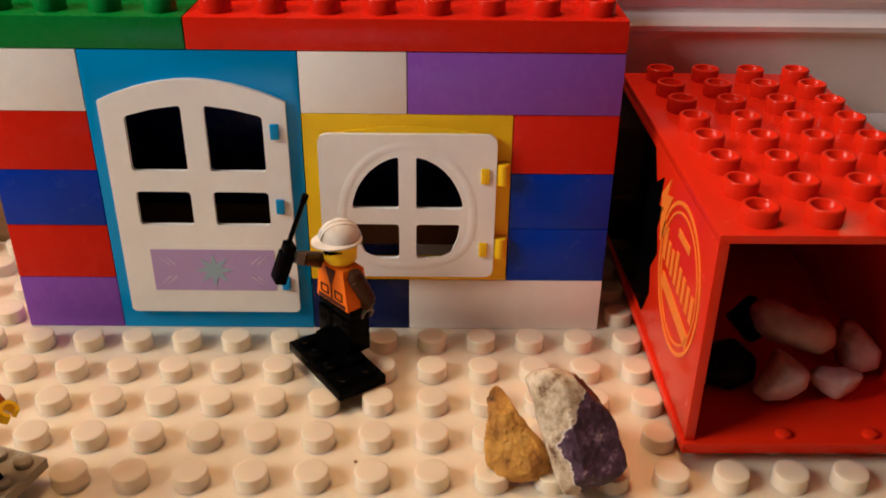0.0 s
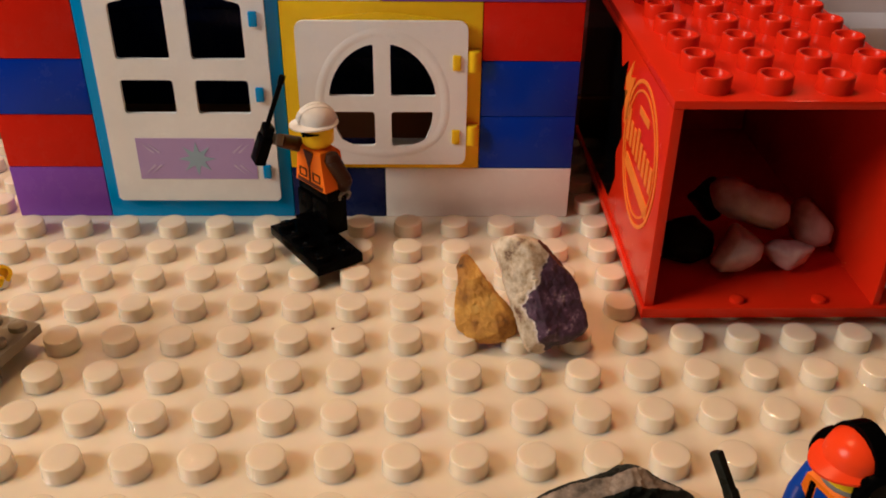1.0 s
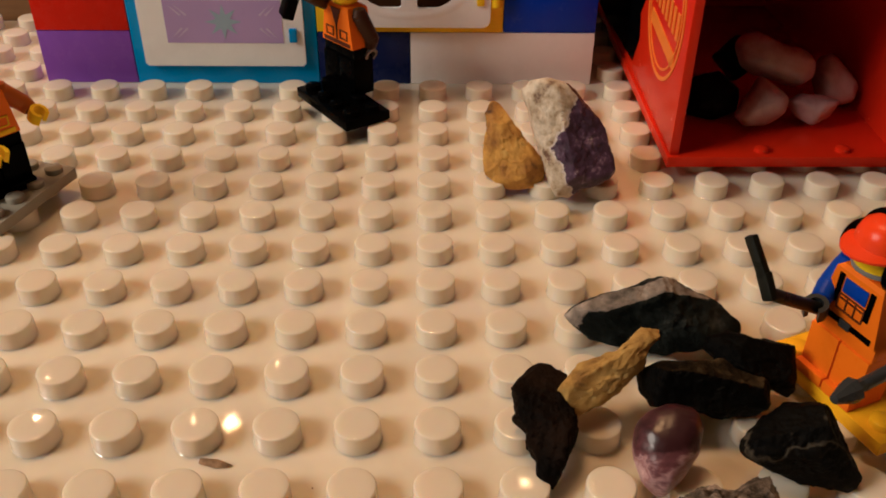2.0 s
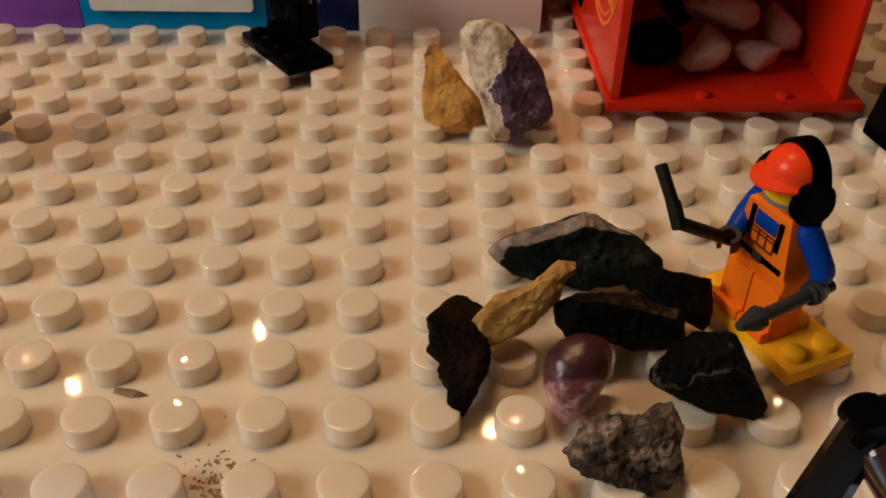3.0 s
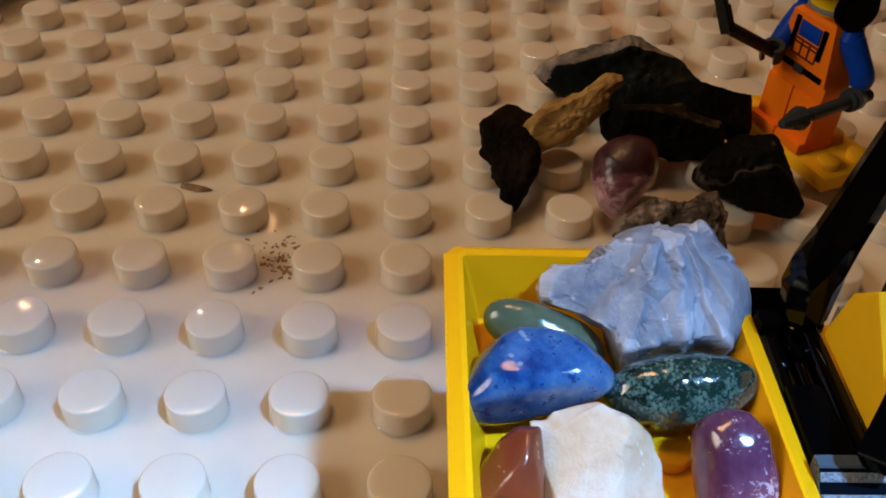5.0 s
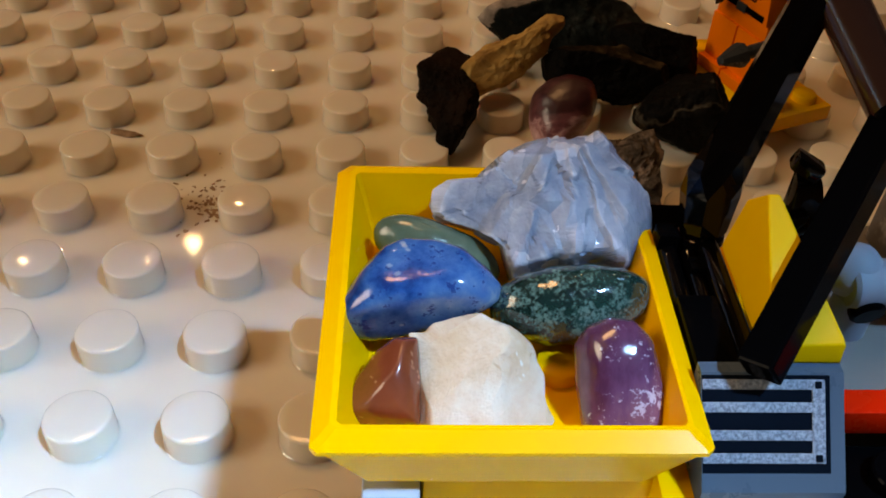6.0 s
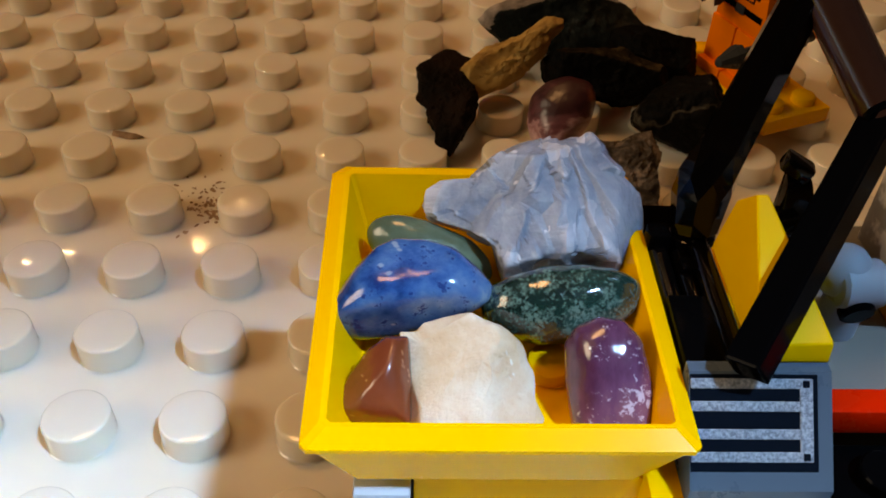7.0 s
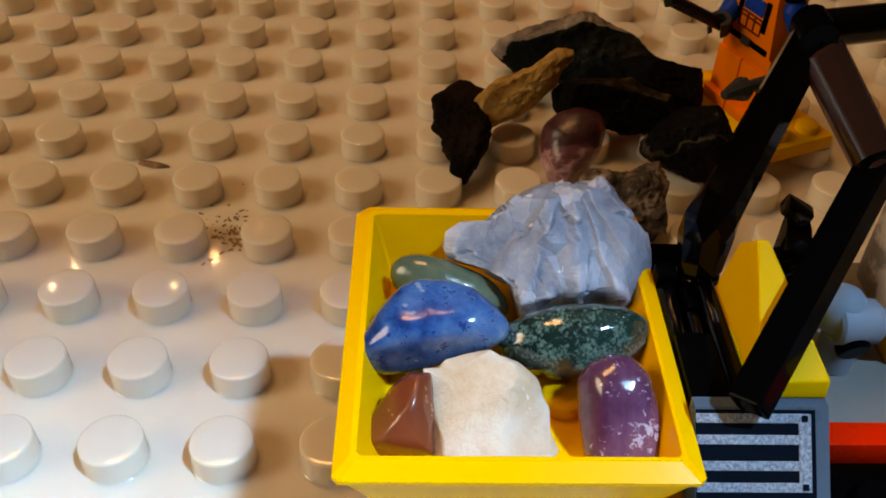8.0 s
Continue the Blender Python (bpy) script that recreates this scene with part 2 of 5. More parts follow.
CRUST = crust_material()
OCHRE = stone_material("ochre_rock", [(0.30, (0.07, 0.026, 0.004)), (0.40, (0.36, 0.155, 0.018)), (0.54, (0.60, 0.31, 0.045)), (0.68, (0.68, 0.43, 0.11))], 120, 0.65, 0.7)
ROSE = stone_material("rose_agate", [(0.30, (0.035, 0.009, 0.012)), (0.44, (0.14, 0.05, 0.06)), (0.50, (0.40, 0.24, 0.25)), (0.55, (0.28, 0.13, 0.14)), (0.66, (0.56, 0.36, 0.37))], 60, 0.34, 0.1, gloss=0.07, scatter=0.2, stretch=(0.8, 2.2, 2.2), lean=(0, 0, -34.0))
QUARTZ = stone_material("pale_quartz", [(0.34, (0.22, 0.11, 0.115)), (0.5, (0.42, 0.29, 0.30)), (0.64, (0.56, 0.44, 0.44))], 45, 0.4, 0.2, gloss=0.15, scatter=0.3)
JET = stone_material("jet_stone", [(0.4, (0.003, 0.003, 0.003)), (0.75, (0.012, 0.011, 0.011))], 80, 0.3, 0.2)


# ---- mesh helpers (millimetres) ----
def part(name, bm, material, parent=None, label="", at=None, smooth=False):
    """Links a bmesh as one mesh object, under a thing or a part."""
    me = bpy.data.meshes.new(name)
    bmesh.ops.scale(bm, vec=(MM, MM, MM), verts=bm.verts)
    bm.normal_update()
    bm.to_mesh(me)
    bm.free()
    for m in material if isinstance(material, (list, tuple)) else [material]:
        me.materials.append(m)
    if smooth:
        me.shade_smooth()
        me.set_sharp_from_angle(angle=radians(38))
    ob = new(name, me)
    if at is not None:
        ob.matrix_world = at
    if parent is not None:
        ob.parent = parent
    if label:
        tagged(ob, label)
    return ob


def shared(name, ob, parent, m):
    """One more piece on the mesh of ob."""
    o = new(name, ob.data)
    o.parent = parent
    o.matrix_basis = m
    return o


def spot(x, y, z, rx=0, ry=0, rz=0):
    return pose(x * MM, y * MM, z * MM, rx, ry, rz)


def thing(name, x, y, z, label, category, group="", rz=0):
    e = new(name)
    e.empty_display_size = 0.005
    e.matrix_world = spot(x, y, z, 0, 0, rz)
    return tagged(e, label, category, group)


def add_box(bm, x0, x1, y0, y1, z0, z1, bevel=0.35, mat=0, m=None, seg=2):
    r = bmesh.ops.create_cube(bm, size=1)
    vs = r["verts"]
    bmesh.ops.transform(bm, verts=vs, matrix=Matrix.Translation(((x0 + x1) / 2, (y0 + y1) / 2, (z0 + z1) / 2)) @ Matrix.Diagonal((x1 - x0, y1 - y0, z1 - z0, 1)))
    faces = list({f for v in vs for f in v.link_faces})
    if bevel:
        es = list({e for v in vs for e in v.link_edges})
        out = bmesh.ops.bevel(bm, geom=es, offset=bevel, segments=seg, affect="EDGES", profile=0.6)
        vs = list({v for f in out["faces"] for v in f.verts} | {v for v in vs if v.is_valid})
        faces = list({f for v in vs for f in v.link_faces})
    for f in faces:
        f.material_index = mat
    if m is not None:
        bmesh.ops.transform(bm, verts=vs, matrix=m)
    return vs


def box_mesh(x0, x1, y0, y1, z0, z1, bevel=0.35):
    bm = bmesh.new()
    add_box(bm, x0, x1, y0, y1, z0, z1, bevel)
    return bm


def add_lathe(bm, profile, segments=24, mat=0, m=None):
    """A turned body round z; profile: (radius, z) from bottom to top, closed at radius 0."""
    rings, made = [], []
    for r, z in profile:
        if r < 1e-6:
            ring = [bm.verts.new((0, 0, z))]
        else:
            ring = [bm.verts.new((r * math.cos(2 * math.pi * k / segments), r * math.sin(2 * math.pi * k / segments), z)) for k in range(segments)]
        rings.append(ring)
        made += ring
    for a, b in zip(rings, rings[1:]):
        for k in range(segments):
            k2 = (k + 1) % segments
            if len(a) == 1 and len(b) > 1:
                f = bm.faces.new((a[0], b[k2], b[k]))
            elif len(b) == 1 and len(a) > 1:
                f = bm.faces.new((a[k], a[k2], b[0]))
            elif len(a) > 1:
                f = bm.faces.new((a[k], a[k2], b[k2], b[k]))
            f.material_index = mat
            f.smooth = True
    if m is not None:
        bmesh.ops.transform(bm, verts=made, matrix=m)
    return made


def along(p, q, roll=0):
    """A frame at p whose z runs to q."""
    d = Vector(q) - Vector(p)
    return Matrix.Translation(p) @ d.to_track_quat("Z", "Y").to_matrix().to_4x4() @ Matrix.Rotation(radians(roll), 4, "Z")


def add_rod(bm, p, q, r, mat=0, segments=16, r2=None):
    n = (Vector(q) - Vector(p)).length
    r2 = r if r2 is None else r2
    c = min(r, r2) * 0.15
    return add_lathe(bm, [(0, 0), (r - c, 0), (r, c), (r2, n - c), (r2 - c, n), (0, n)], segments, mat, along(p, q))


def add_beam(bm, p, q, wide, thick, bevel=0.5, mat=0, roll=0):
    n = (Vector(q) - Vector(p)).length
    return add_box(bm, -wide / 2, wide / 2, -thick / 2, thick / 2, 0, n, bevel, mat, along(p, q, roll))


def add_slab(bm, outer, holes, y0, y1, mat=0):
    """A plate in the xz plane between y0 (front) and y1 with openings through it."""
    edges, made = [], []
    for loop in [outer] + list(holes):
        vs = [bm.verts.new((x, y0, z)) for x, z in loop]
        made += vs
        edges += [bm.edges.new((a, b)) for a, b in zip(vs, vs[1:] + vs[:1])]
    r = bmesh.ops.triangle_fill(bm, edges=edges, use_beauty=True, use_dissolve=False)
    faces = [g for g in r["geom"] if isinstance(g, bmesh.types.BMFace)]
    ex = bmesh.ops.extrude_face_region(bm, geom=faces)
    vs = [g for g in ex["geom"] if isinstance(g, bmesh.types.BMVert)]
    bmesh.ops.translate(bm, verts=vs, vec=(0, y1 - y0, 0))
    allv = set(made) | set(vs)
    fs = list({f for v in allv for f in v.link_faces})
    bmesh.ops.recalc_face_normals(bm, faces=fs)
    for f in fs:
        f.material_index = mat
    return list(allv)


def rounded(points, r, n=4):
    """A polygon with rounded corners."""
    out = []
    for k, p in enumerate(points):
        p, a, b = Vector(p), Vector(points[k - 1]), Vector(points[(k + 1) % len(points)])
        da, db = (a - p), (b - p)
        ra = min(r, da.length * 0.45, db.length * 0.45)
        s, e = p + da.normalized() * ra, p + db.normalized() * ra
        for i in range(n + 1):
            t = i / n
            q = s * (1 - t) ** 2 + p * 2 * t * (1 - t) + e * t * t
            out.append((q.x, q.y))
    return out


def rect(x0, x1, z0, z1):
    return [(x0, z0), (x1, z0), (x1, z1), (x0, z1)]


def add_loft(bm, rings, mat=0, close=(True, True)):
    made = [[bm.verts.new(p) for p in ring] for ring in rings]
    fs = []
    for a, b in zip(made, made[1:]):
        for k in range(len(a)):
            k2 = (k + 1) % len(a)
            fs.append(bm.faces.new((a[k], a[k2], b[k2], b[k])))
    if close[0]:
        fs.append(bm.faces.new(made[0][::-1]))
    if close[1]:
        fs.append(bm.faces.new(made[-1]))
    for f in fs:
        f.material_index = mat
    bmesh.ops.recalc_face_normals(bm, faces=fs)
    return [v for r in made for v in r]


def add_hull(bm, points, bevel=0.3, mat=0):
    vs = [bm.verts.new(p) for p in points]
    r = bmesh.ops.convex_hull(bm, input=vs)
    fs = list({f for v in vs if v.is_valid for f in v.link_faces})
    bmesh.ops.dissolve_limit(bm, angle_limit=radians(3), verts=[v for v in vs if v.is_valid], edges=list({e for f in fs for e in f.edges}))
    es = list({e for v in vs if v.is_valid for e in v.link_edges})
    if bevel:
        bmesh.ops.bevel(bm, geom=es, offset=bevel, segments=2, affect="EDGES", profile=0.6)
    for f in bm.faces:
        if f.material_index == 0:
            f.material_index = mat
    return vs


def stud_profile(r, h):
    return [(r + 0.25, 0), (r + 0.06, 0.12), (r, 0.4), (r - 0.06, h - 0.42), (r - 0.11, h - 0.22), (r - 0.24, h - 0.07), (r - 0.46, h), (r - 1.6, h + 0.03), (0, h + 0.05)]


def tube_profile(r, inner, h):
    return [(r, 0), (r, h - 0.35), (r - 0.3, h), (inner + 0.3, h), (inner, h - 0.35), (inner, 1.9), (0, 1.9)]


# ---- room and plate ----
def room():
    bm = box_mesh(-2200, 2200, -2400, 3000, -40, -4, 0)
    tagged(part("floor", bm, FLOORBOARD), "brown wooden floor under the toy plate", "floor", kind="structure")
    bm = box_mesh(-2200, 2200, -2400, 3000, 2300, 2340, 0)
    tagged(part("ceiling", bm, CEILING), "plain warm white plaster ceiling", "ceiling", kind="structure")
    for name, b in (("wall_north", (-2200, 2200, 3000, 3080)), ("wall_south", (-2200, 2200, -2480, -2400)), ("wall_west", (-2280, -2200, -2480, 3080)), ("wall_east", (2200, 2280, -2480, 3080))):
        bm = box_mesh(*b, -40, 2340, 0)
        tagged(part(name, bm, PLASTER), "plain warm brown painted wall", "wall", kind="structure")


def moulding():
    """White painted plinth with stepped mouldings behind the toys."""
    prof = [(74, -4), (72, -4), (72, 40), (70.5, 44), (70.5, 47), (73, 50), (75, 52), (75, 80), (74, 82.5), (71.5, 84), (71, 86), (72.5, 88.5), (75, 90), (75.5, 92), (73, 94.5), (72.5, 97), (74, 100), (120, 101), (120, -4)]
    bm = bmesh.new()
    add_loft(bm, [[(x, y, z) for y, z in prof] for x in (-700, 700)])
    tagged(part("skirting_board", bm, PAINT, smooth=True), "white painted moulded skirting board behind the toys", "skirting board", kind="structure")


def base_board():
    bm = box_mesh(-700, 700, 66.8, 71.5, -4, 19, 0.8)
    tagged(part("baseboard", bm, BOARD, smooth=True), "low brown wooden board behind the toy plate", "baseboard", kind="structure")


PITCH = 16.0
room()
moulding()
base_board()


# ---- toy house wall ----
HOUSE = spot(0.2, 2.3, 0, 0, 0, -0.33)
ROW = 19.1


def brick(x0, x1, row, material, label, rows=1, depth=31.8):
    bm = bmesh.new()
    add_box(bm, x0 + 0.1, x1 - 0.1, 0, depth, row * ROW + 0.06, (row + rows) * ROW - 0.06, 0.45)
    ob = part("toy_brick", bm, material, at=HOUSE, smooth=True)
    return tagged(ob, label, "toy brick", "bricks of the toy house")


def house_bricks():
    brick(-192, -160, 0, PURPLE, "purple plastic toy brick at the foot of the toy house")
    brick(-192, -160, 1, RED, "red plastic toy brick beside the toy door")
    brick(-192, -160, 2, BLUE, "blue plastic toy brick beside the toy door")
    brick(-192, -160, 3, RED, "red plastic toy brick beside the toy door")
    brick(-192, -160, 4, WHITE, "white plastic toy brick beside the top of the door")
    brick(-96, -64, 0, NAVY, "dark blue plastic toy brick under the toy window")
    brick(-64, 0, 0, WHITE, "long white plastic toy brick under the toy window")
    brick(-32, 0, 1, BLUE, "blue plastic toy brick beside the toy window")
    brick(-32, 0, 2, BLUE, "blue plastic toy brick beside the toy window")
    brick(-32, 0, 3, RED, "red plastic toy brick beside the toy window")
    brick(-96, -64, 4, WHITE, "white plastic toy brick above the toy window")
    brick(-64, 0, 4, PURPLE, "long purple plastic toy brick above the toy window")


    # plain unseen bricks added behind the front so its openings stay dark
    for row in range(5):
        for a, b in ((-192, -176), (-16, 0)):
            bm = bmesh.new()
            add_box(bm, a + 0.1, b - 0.1, 32.1, 63.8, row * ROW + 0.06, (row + 1) * ROW - 0.06, 0.45)
            tagged(part("toy_brick", bm, BLUE, at=HOUSE, smooth=True), "unseen blue toy brick added to darken the house inside", "toy brick", "bricks of the toy house")
        if row == 0:
            continue
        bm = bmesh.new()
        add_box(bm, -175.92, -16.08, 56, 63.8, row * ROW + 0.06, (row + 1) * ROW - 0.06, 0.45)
        tagged(part("toy_brick", bm, NAVY, at=HOUSE, smooth=True), "long dark toy brick added to keep the openings dark", "toy brick", "bricks of the toy house")


def roof_plate(x0, x1, material, label):
    z0 = 5 * ROW + 0.1
    root = thing("toy_plate", 0, 0, 0, label, "toy plate", "plates on top of the toy house")
    root.matrix_world = HOUSE
    part("body", box_mesh(x0 + 0.1, x1 - 0.1, -0.2, 63.8, z0, z0 + 9.5, 0.5), material, root, smooth=True)
    first = None
    for i in range(round((x1 - x0) / PITCH)):
        for j in range(4):
            m = spot(x0 + 8 + PITCH * i, 8 + PITCH * j, z0 + 9.5)
            if first is None:
                bm = bmesh.new()
                add_lathe(bm, tube_profile(4.7, 3.3, 4.4))
                first = part("stud", bm, material, root)
                first.matrix_basis = m
            else:
                shared("stud", first, root, m)


def toy_door():
    root = thing("toy_door", 0, 0, 0, "white toy door with four dark openings in a sky-blue frame", "toy door")
    root.matrix_world = HOUSE
    bm = bmesh.new()
    top = 5 * ROW
    add_slab(bm, rect(-159.9, -96.1, 0.06, top - 0.06), [rect(-154.5, -101.5, 8.5, 78.5)], 0, 7.0)
    es = [e for e in bm.edges if len(e.link_faces) == 2 and e.calc_face_angle() > 1.0]
    bmesh.ops.bevel(bm, geom=es, offset=0.4, segments=2, affect="EDGES", profile=0.6)
    part("frame", bm, SKY, root, "glossy sky-blue door frame", smooth=True)
    # leaf, 56 wide, with an arched head
    arc = [(-100.2 - 55.6 * k / 14, 80.3 + 6.9 * math.sin(math.pi * k / 14) ** 0.9) for k in range(15)]
    outer = [(-155.8, 8.2), (-154.8, 7.2), (-101.2, 7.2), (-100.2, 8.2)] + arc
    pane = lambda x0, x1, z0, za, zb: rounded([(x0, z0), (x1, z0), (x1, zb), ((x0 + x1) / 2, (za + zb) / 2 + 0.5), (x0, za)], 1.3)
    holes = [pane(-148.6, -131.4, 57.9, 75.6, 79.2), pane(-124.6, -107.4, 57.9, 79.2, 75.8),
             rounded(rect(-148.6, -131.6, 39.4, 51.0), 1.3), rounded(rect(-124.6, -107.4, 39.4, 51.0), 1.3)]
    bm = bmesh.new()
    add_slab(bm, outer, holes, -1.6, 0.1)
    leaf = part("leaf", bm, WHITE, root, "white arched door leaf", smooth=True)
    bm = bmesh.new()
    add_slab(bm, rounded(rect(-148.6, -105.6, 14.2, 32.2), 1), [], -1.68, -1.5)
    part("panel", bm, WHITE, leaf, smooth=True)
    bm = bmesh.new()
    add_slab(bm, rect(-146.9, -107.3, 15.7, 30.7), [], -1.85, -1.62)
    part("sticker", bm, LILAC, leaf, "lilac sticker with a teal snowflake")
    bm = bmesh.new()
    star = [(-127.1 + (6.2 if k % 2 == 0 else 2.6) * math.sin(math.pi * k / 8), 23.2 + (6.2 if k % 2 == 0 else 2.6) * math.cos(math.pi * k / 8)) for k in range(16)]
    add_slab(bm, star, [], -1.95, -1.8)
    part("snowflake", bm, TEAL, leaf, "teal eight-pointed snowflake")
    for sx, sz in ((-1, -1), (1, -1), (-1, 1), (1, 1)):
        for off in (0.0, 2.0):
            x, z = -127.1 + sx * (18.2 - off), 23.2 + sz * 5.9
            bm = bmesh.new()
            add_slab(bm, [(x, z), (x - sx * 4.2, z - sz * 3.4), (x - sx * 3.6, z - sz * 3.9)], [], -1.95, -1.8)
            part("streak", bm, PALELILAC, leaf)
    for z in (71.2, 46.3, 18.5):
        bm = bmesh.new()
        add_box(bm, -105.2, -102.6, -2.6, 0.5, z - 2.4, z + 2.4, 0.4)
        part("hinge", bm, SKY, root, smooth=True)


def toy_window():
    root = thing("toy_window", 0, 0, 0, "white toy window shutter with four openings in a yellow frame", "toy window")
    root.matrix_world = HOUSE
    z0, z1 = ROW, 4 * ROW
    bm = bmesh.new()
    add_slab(bm, rect(-95.9, -32.1, z0 + 0.06, z1 - 0.06), [rounded(rect(-88, -40, z0 + 5, z1 - 8), 2)], 0, 8.0)
    es = [e for e in bm.edges if len(e.link_faces) == 2 and e.calc_face_angle() > 1.0]
    bmesh.ops.bevel(bm, geom=es, offset=0.4, segments=2, affect="EDGES", profile=0.6)
    arch = [(-88 + 48 * k / 12, z1 - 6.2 + 2.8 * math.sin(math.pi * k / 12)) for k in range(13)]
    add_slab(bm, [(-88, z1 - 9)] + arch + [(-40, z1 - 9)], [], -0.9, 0.4)
    part("frame", bm, YELLOW, root, "yellow window frame", smooth=True)
    cx, cz, rx, rz, bar, low = -64.1, 43.5, 17.6, 20.5, 2.7, 15.0
    holes = []
    for s in (-1, 1):
        pts = [(cx + s * bar, cz + bar)] + [(cx + s * max(bar, rx * math.cos(a)), cz + rz * math.sin(a)) for a in [math.asin(bar / rz) + (math.acos(bar / rx) - math.asin(bar / rz)) * k / 7 for k in range(8)]]
        holes.append(rounded(pts[::s], 0.9, 2))
        pts = [(cx + s * bar, cz - bar), (cx + s * 16.6, cz - bar), (cx + s * 15.8, cz - 8), (cx + s * 13.0, cz - low), (cx + s * bar, cz - low)]
        holes.append(rounded(pts[::-s], 1.2, 3))
    bm = bmesh.new()
    add_slab(bm, rounded(rect(-91.2, -36.7, 21.8, 70.9), 3.2), holes, -2.6, -1.0)
    leaf = part("shutter", bm, WHITE, root, "white shutter leaf", smooth=True)
    # raised round moulding
    bm = bmesh.new()
    n = 48
    rings = []
    for k in range(n):
        a = 2 * math.pi * k / n
        z = math.sin(a)
        zz = cz + (24.0 * z if z > 0 else 17.8 * (abs(z) ** 0.75) * -1)
        xx = cx + 20.6 * (math.copysign(abs(math.cos(a)) ** (1.0 if z > 0 else 0.8), math.cos(a)))
        d = Vector((xx - cx, 0, zz - cz)).normalized()
        rings.append([(xx + d.x * w, -2.5 - h, zz + d.z * w) for w, h in ((-2.2, 0), (-0.9, 0.22), (0.6, 0.26), (1.8, 0))])
    made = [[bm.verts.new(p) for p in r] for r in rings]
    for k in range(n):
        a, b = made[k], made[(k + 1) % n]
        for i in range(3):
            bm.faces.new((a[i], a[i + 1], b[i + 1], b[i]))
    bmesh.ops.recalc_face_normals(bm, faces=bm.faces)
    part("moulding", bm, WHITE, leaf, smooth=True)
    for z in (57.6, 32.0):
        bm = bmesh.new()
        add_box(bm, -41.4, -38.8, -3.3, -1, z - 2.5, z + 2.5, 0.4)
        add_rod(bm, (-34.6, -1.0, z - 3.4), (-34.6, -1.0, z + 3.8), 2.2)
        part("hinge", bm, YELLOW, root, smooth=True)


def inner_panel():
    bm = box_mesh(-94, -34, 25, 28, 0.2, 29, 0.4)
    tagged(part("toy_board", bm, BROWNPANEL, at=HOUSE, smooth=True), "plain brown board standing inside the toy house", "toy board")


BROWNPANEL = plastic("brown_panel", (0.20, 0.075, 0.03), 0.4)
inner_panel()
house_bricks()
roof_plate(-128, 0, RED, "red studded toy plate roofing the toy house")
roof_plate(-192, -128, GREEN, "green studded toy plate roofing the toy house")
toy_door()
toy_window()


# ---- red toy crate ----
def crate():
    root = thing("toy_crate", 48, 0, 4.4, "open-fronted red plastic toy crate with hollow studs on top", "toy crate")
    inv = root.matrix_world.inverted()

    def sub(name, bm, mat, parent=root, label="", smooth=True):
        ob = part(name, bm, mat, parent, label, smooth=smooth)
        ob.matrix_parent_inverse = inv if parent is root else Matrix()
        return ob

    x0, x1, y0, y1, zt = 12.7, 81.5, -64.0, 64.0, 70.8
    sub("top", box_mesh(x0, x1, y0, y1, zt - 2.4, zt, 0.5), BOXRED)
    side = sub("side_panel", box_mesh(x0, x0 + 2.8, y0, y1, 6.6, zt - 2.45, 0.3), BOXRED)
    sub("side_panel", box_mesh(x1 - 2.2, x1, y0, y1, 6.6, zt - 2.45, 0.3), BOXRED)
    sub("back_panel", box_mesh(x0 + 2.85, x1 - 2.25, y1 - 2.2, y1, 7.8, zt - 2.45, 0.3), BOXRED)
    bm = bmesh.new()
    add_box(bm, x0 - 0.8, x1 + 6.0, y0 - 1.4, y1 + 1.5, 4.45, 7.9, 0.5)
    for x in (40.5, 64.5):
        add_lathe(bm, [(0, 0), (2.2, 0), (2.0, 1.2), (1.2, 1.6), (0, 1.7)], 16, 0, Matrix.Translation((x, y0 + 2.5, 7.8)))
    sub("bottom", bm, BOXRED)
    first = None
    for i in range(4):
        for j in range(8):
            m = spot(24.3 + PITCH * i - 48, -56 + PITCH * j, zt - 4.4)
            if first is None:
                bm = bmesh.new()
                add_lathe(bm, tube_profile(4.7, 3.4, 4.5), 28)
                first = part("stud", bm, BOXRED, root)
                first.matrix_basis = m
            else:
                shared("stud", first, root, m)
    # print on the side: round badge in outline with bars, and a dark field further back
    bx = x0 - 0.15

    def badge(points, holes, mat, label=""):
        bm = bmesh.new()
        add_slab(bm, points, holes, -0.12, 0.12)
        bmesh.ops.rotate(bm, verts=bm.verts, matrix=Matrix.Rotation(radians(-90), 3, "Z"))
        bmesh.ops.translate(bm, verts=bm.verts, vec=(bx, 0, 0))
        sub("print", bm, mat, side, label, smooth=False)

    ring = lambda a, b, y=37, z=43: [(y + a * math.cos(2 * math.pi * k / 40), z + b * math.sin(2 * math.pi * k / 40)) for k in range(40)]
    badge(ring(21.5, 22.0), [ring(20.4, 20.8)], PRINT, "orange oval outline print")
    badge(ring(18.8, 19.0), [ring(18.1, 18.3)], PRINT)
    for k in range(8):
        y = 19.5 + 4.5 * k
        badge(rect(y, y + 2.6, 40.6 - 0.35 * k, (51.0 if k in (0, 3) else 48.8) - 0.4 * k), [], PRINT)
    badge(rounded([(22, 33.0), (53, 29.5), (53.5, 34), (22, 37.6)], 1), [], PRINT)
    badge(rect(32, 44, 54, 56.5), [], PRINT)
    badge([(-63, 8), (4, 12), (10, 22), (7, 30), (13, 38), (9, 45), (14, 54), (8, 52), (10, 62), (2, 57), (-4, 66), (-63, 66)], [], BLACK, "dark printed field")
    badge([(10, 57), (18, 65), (16, 59), (22, 61), (17, 53), (20, 49), (14, 43)], [], PRINT)


crate()


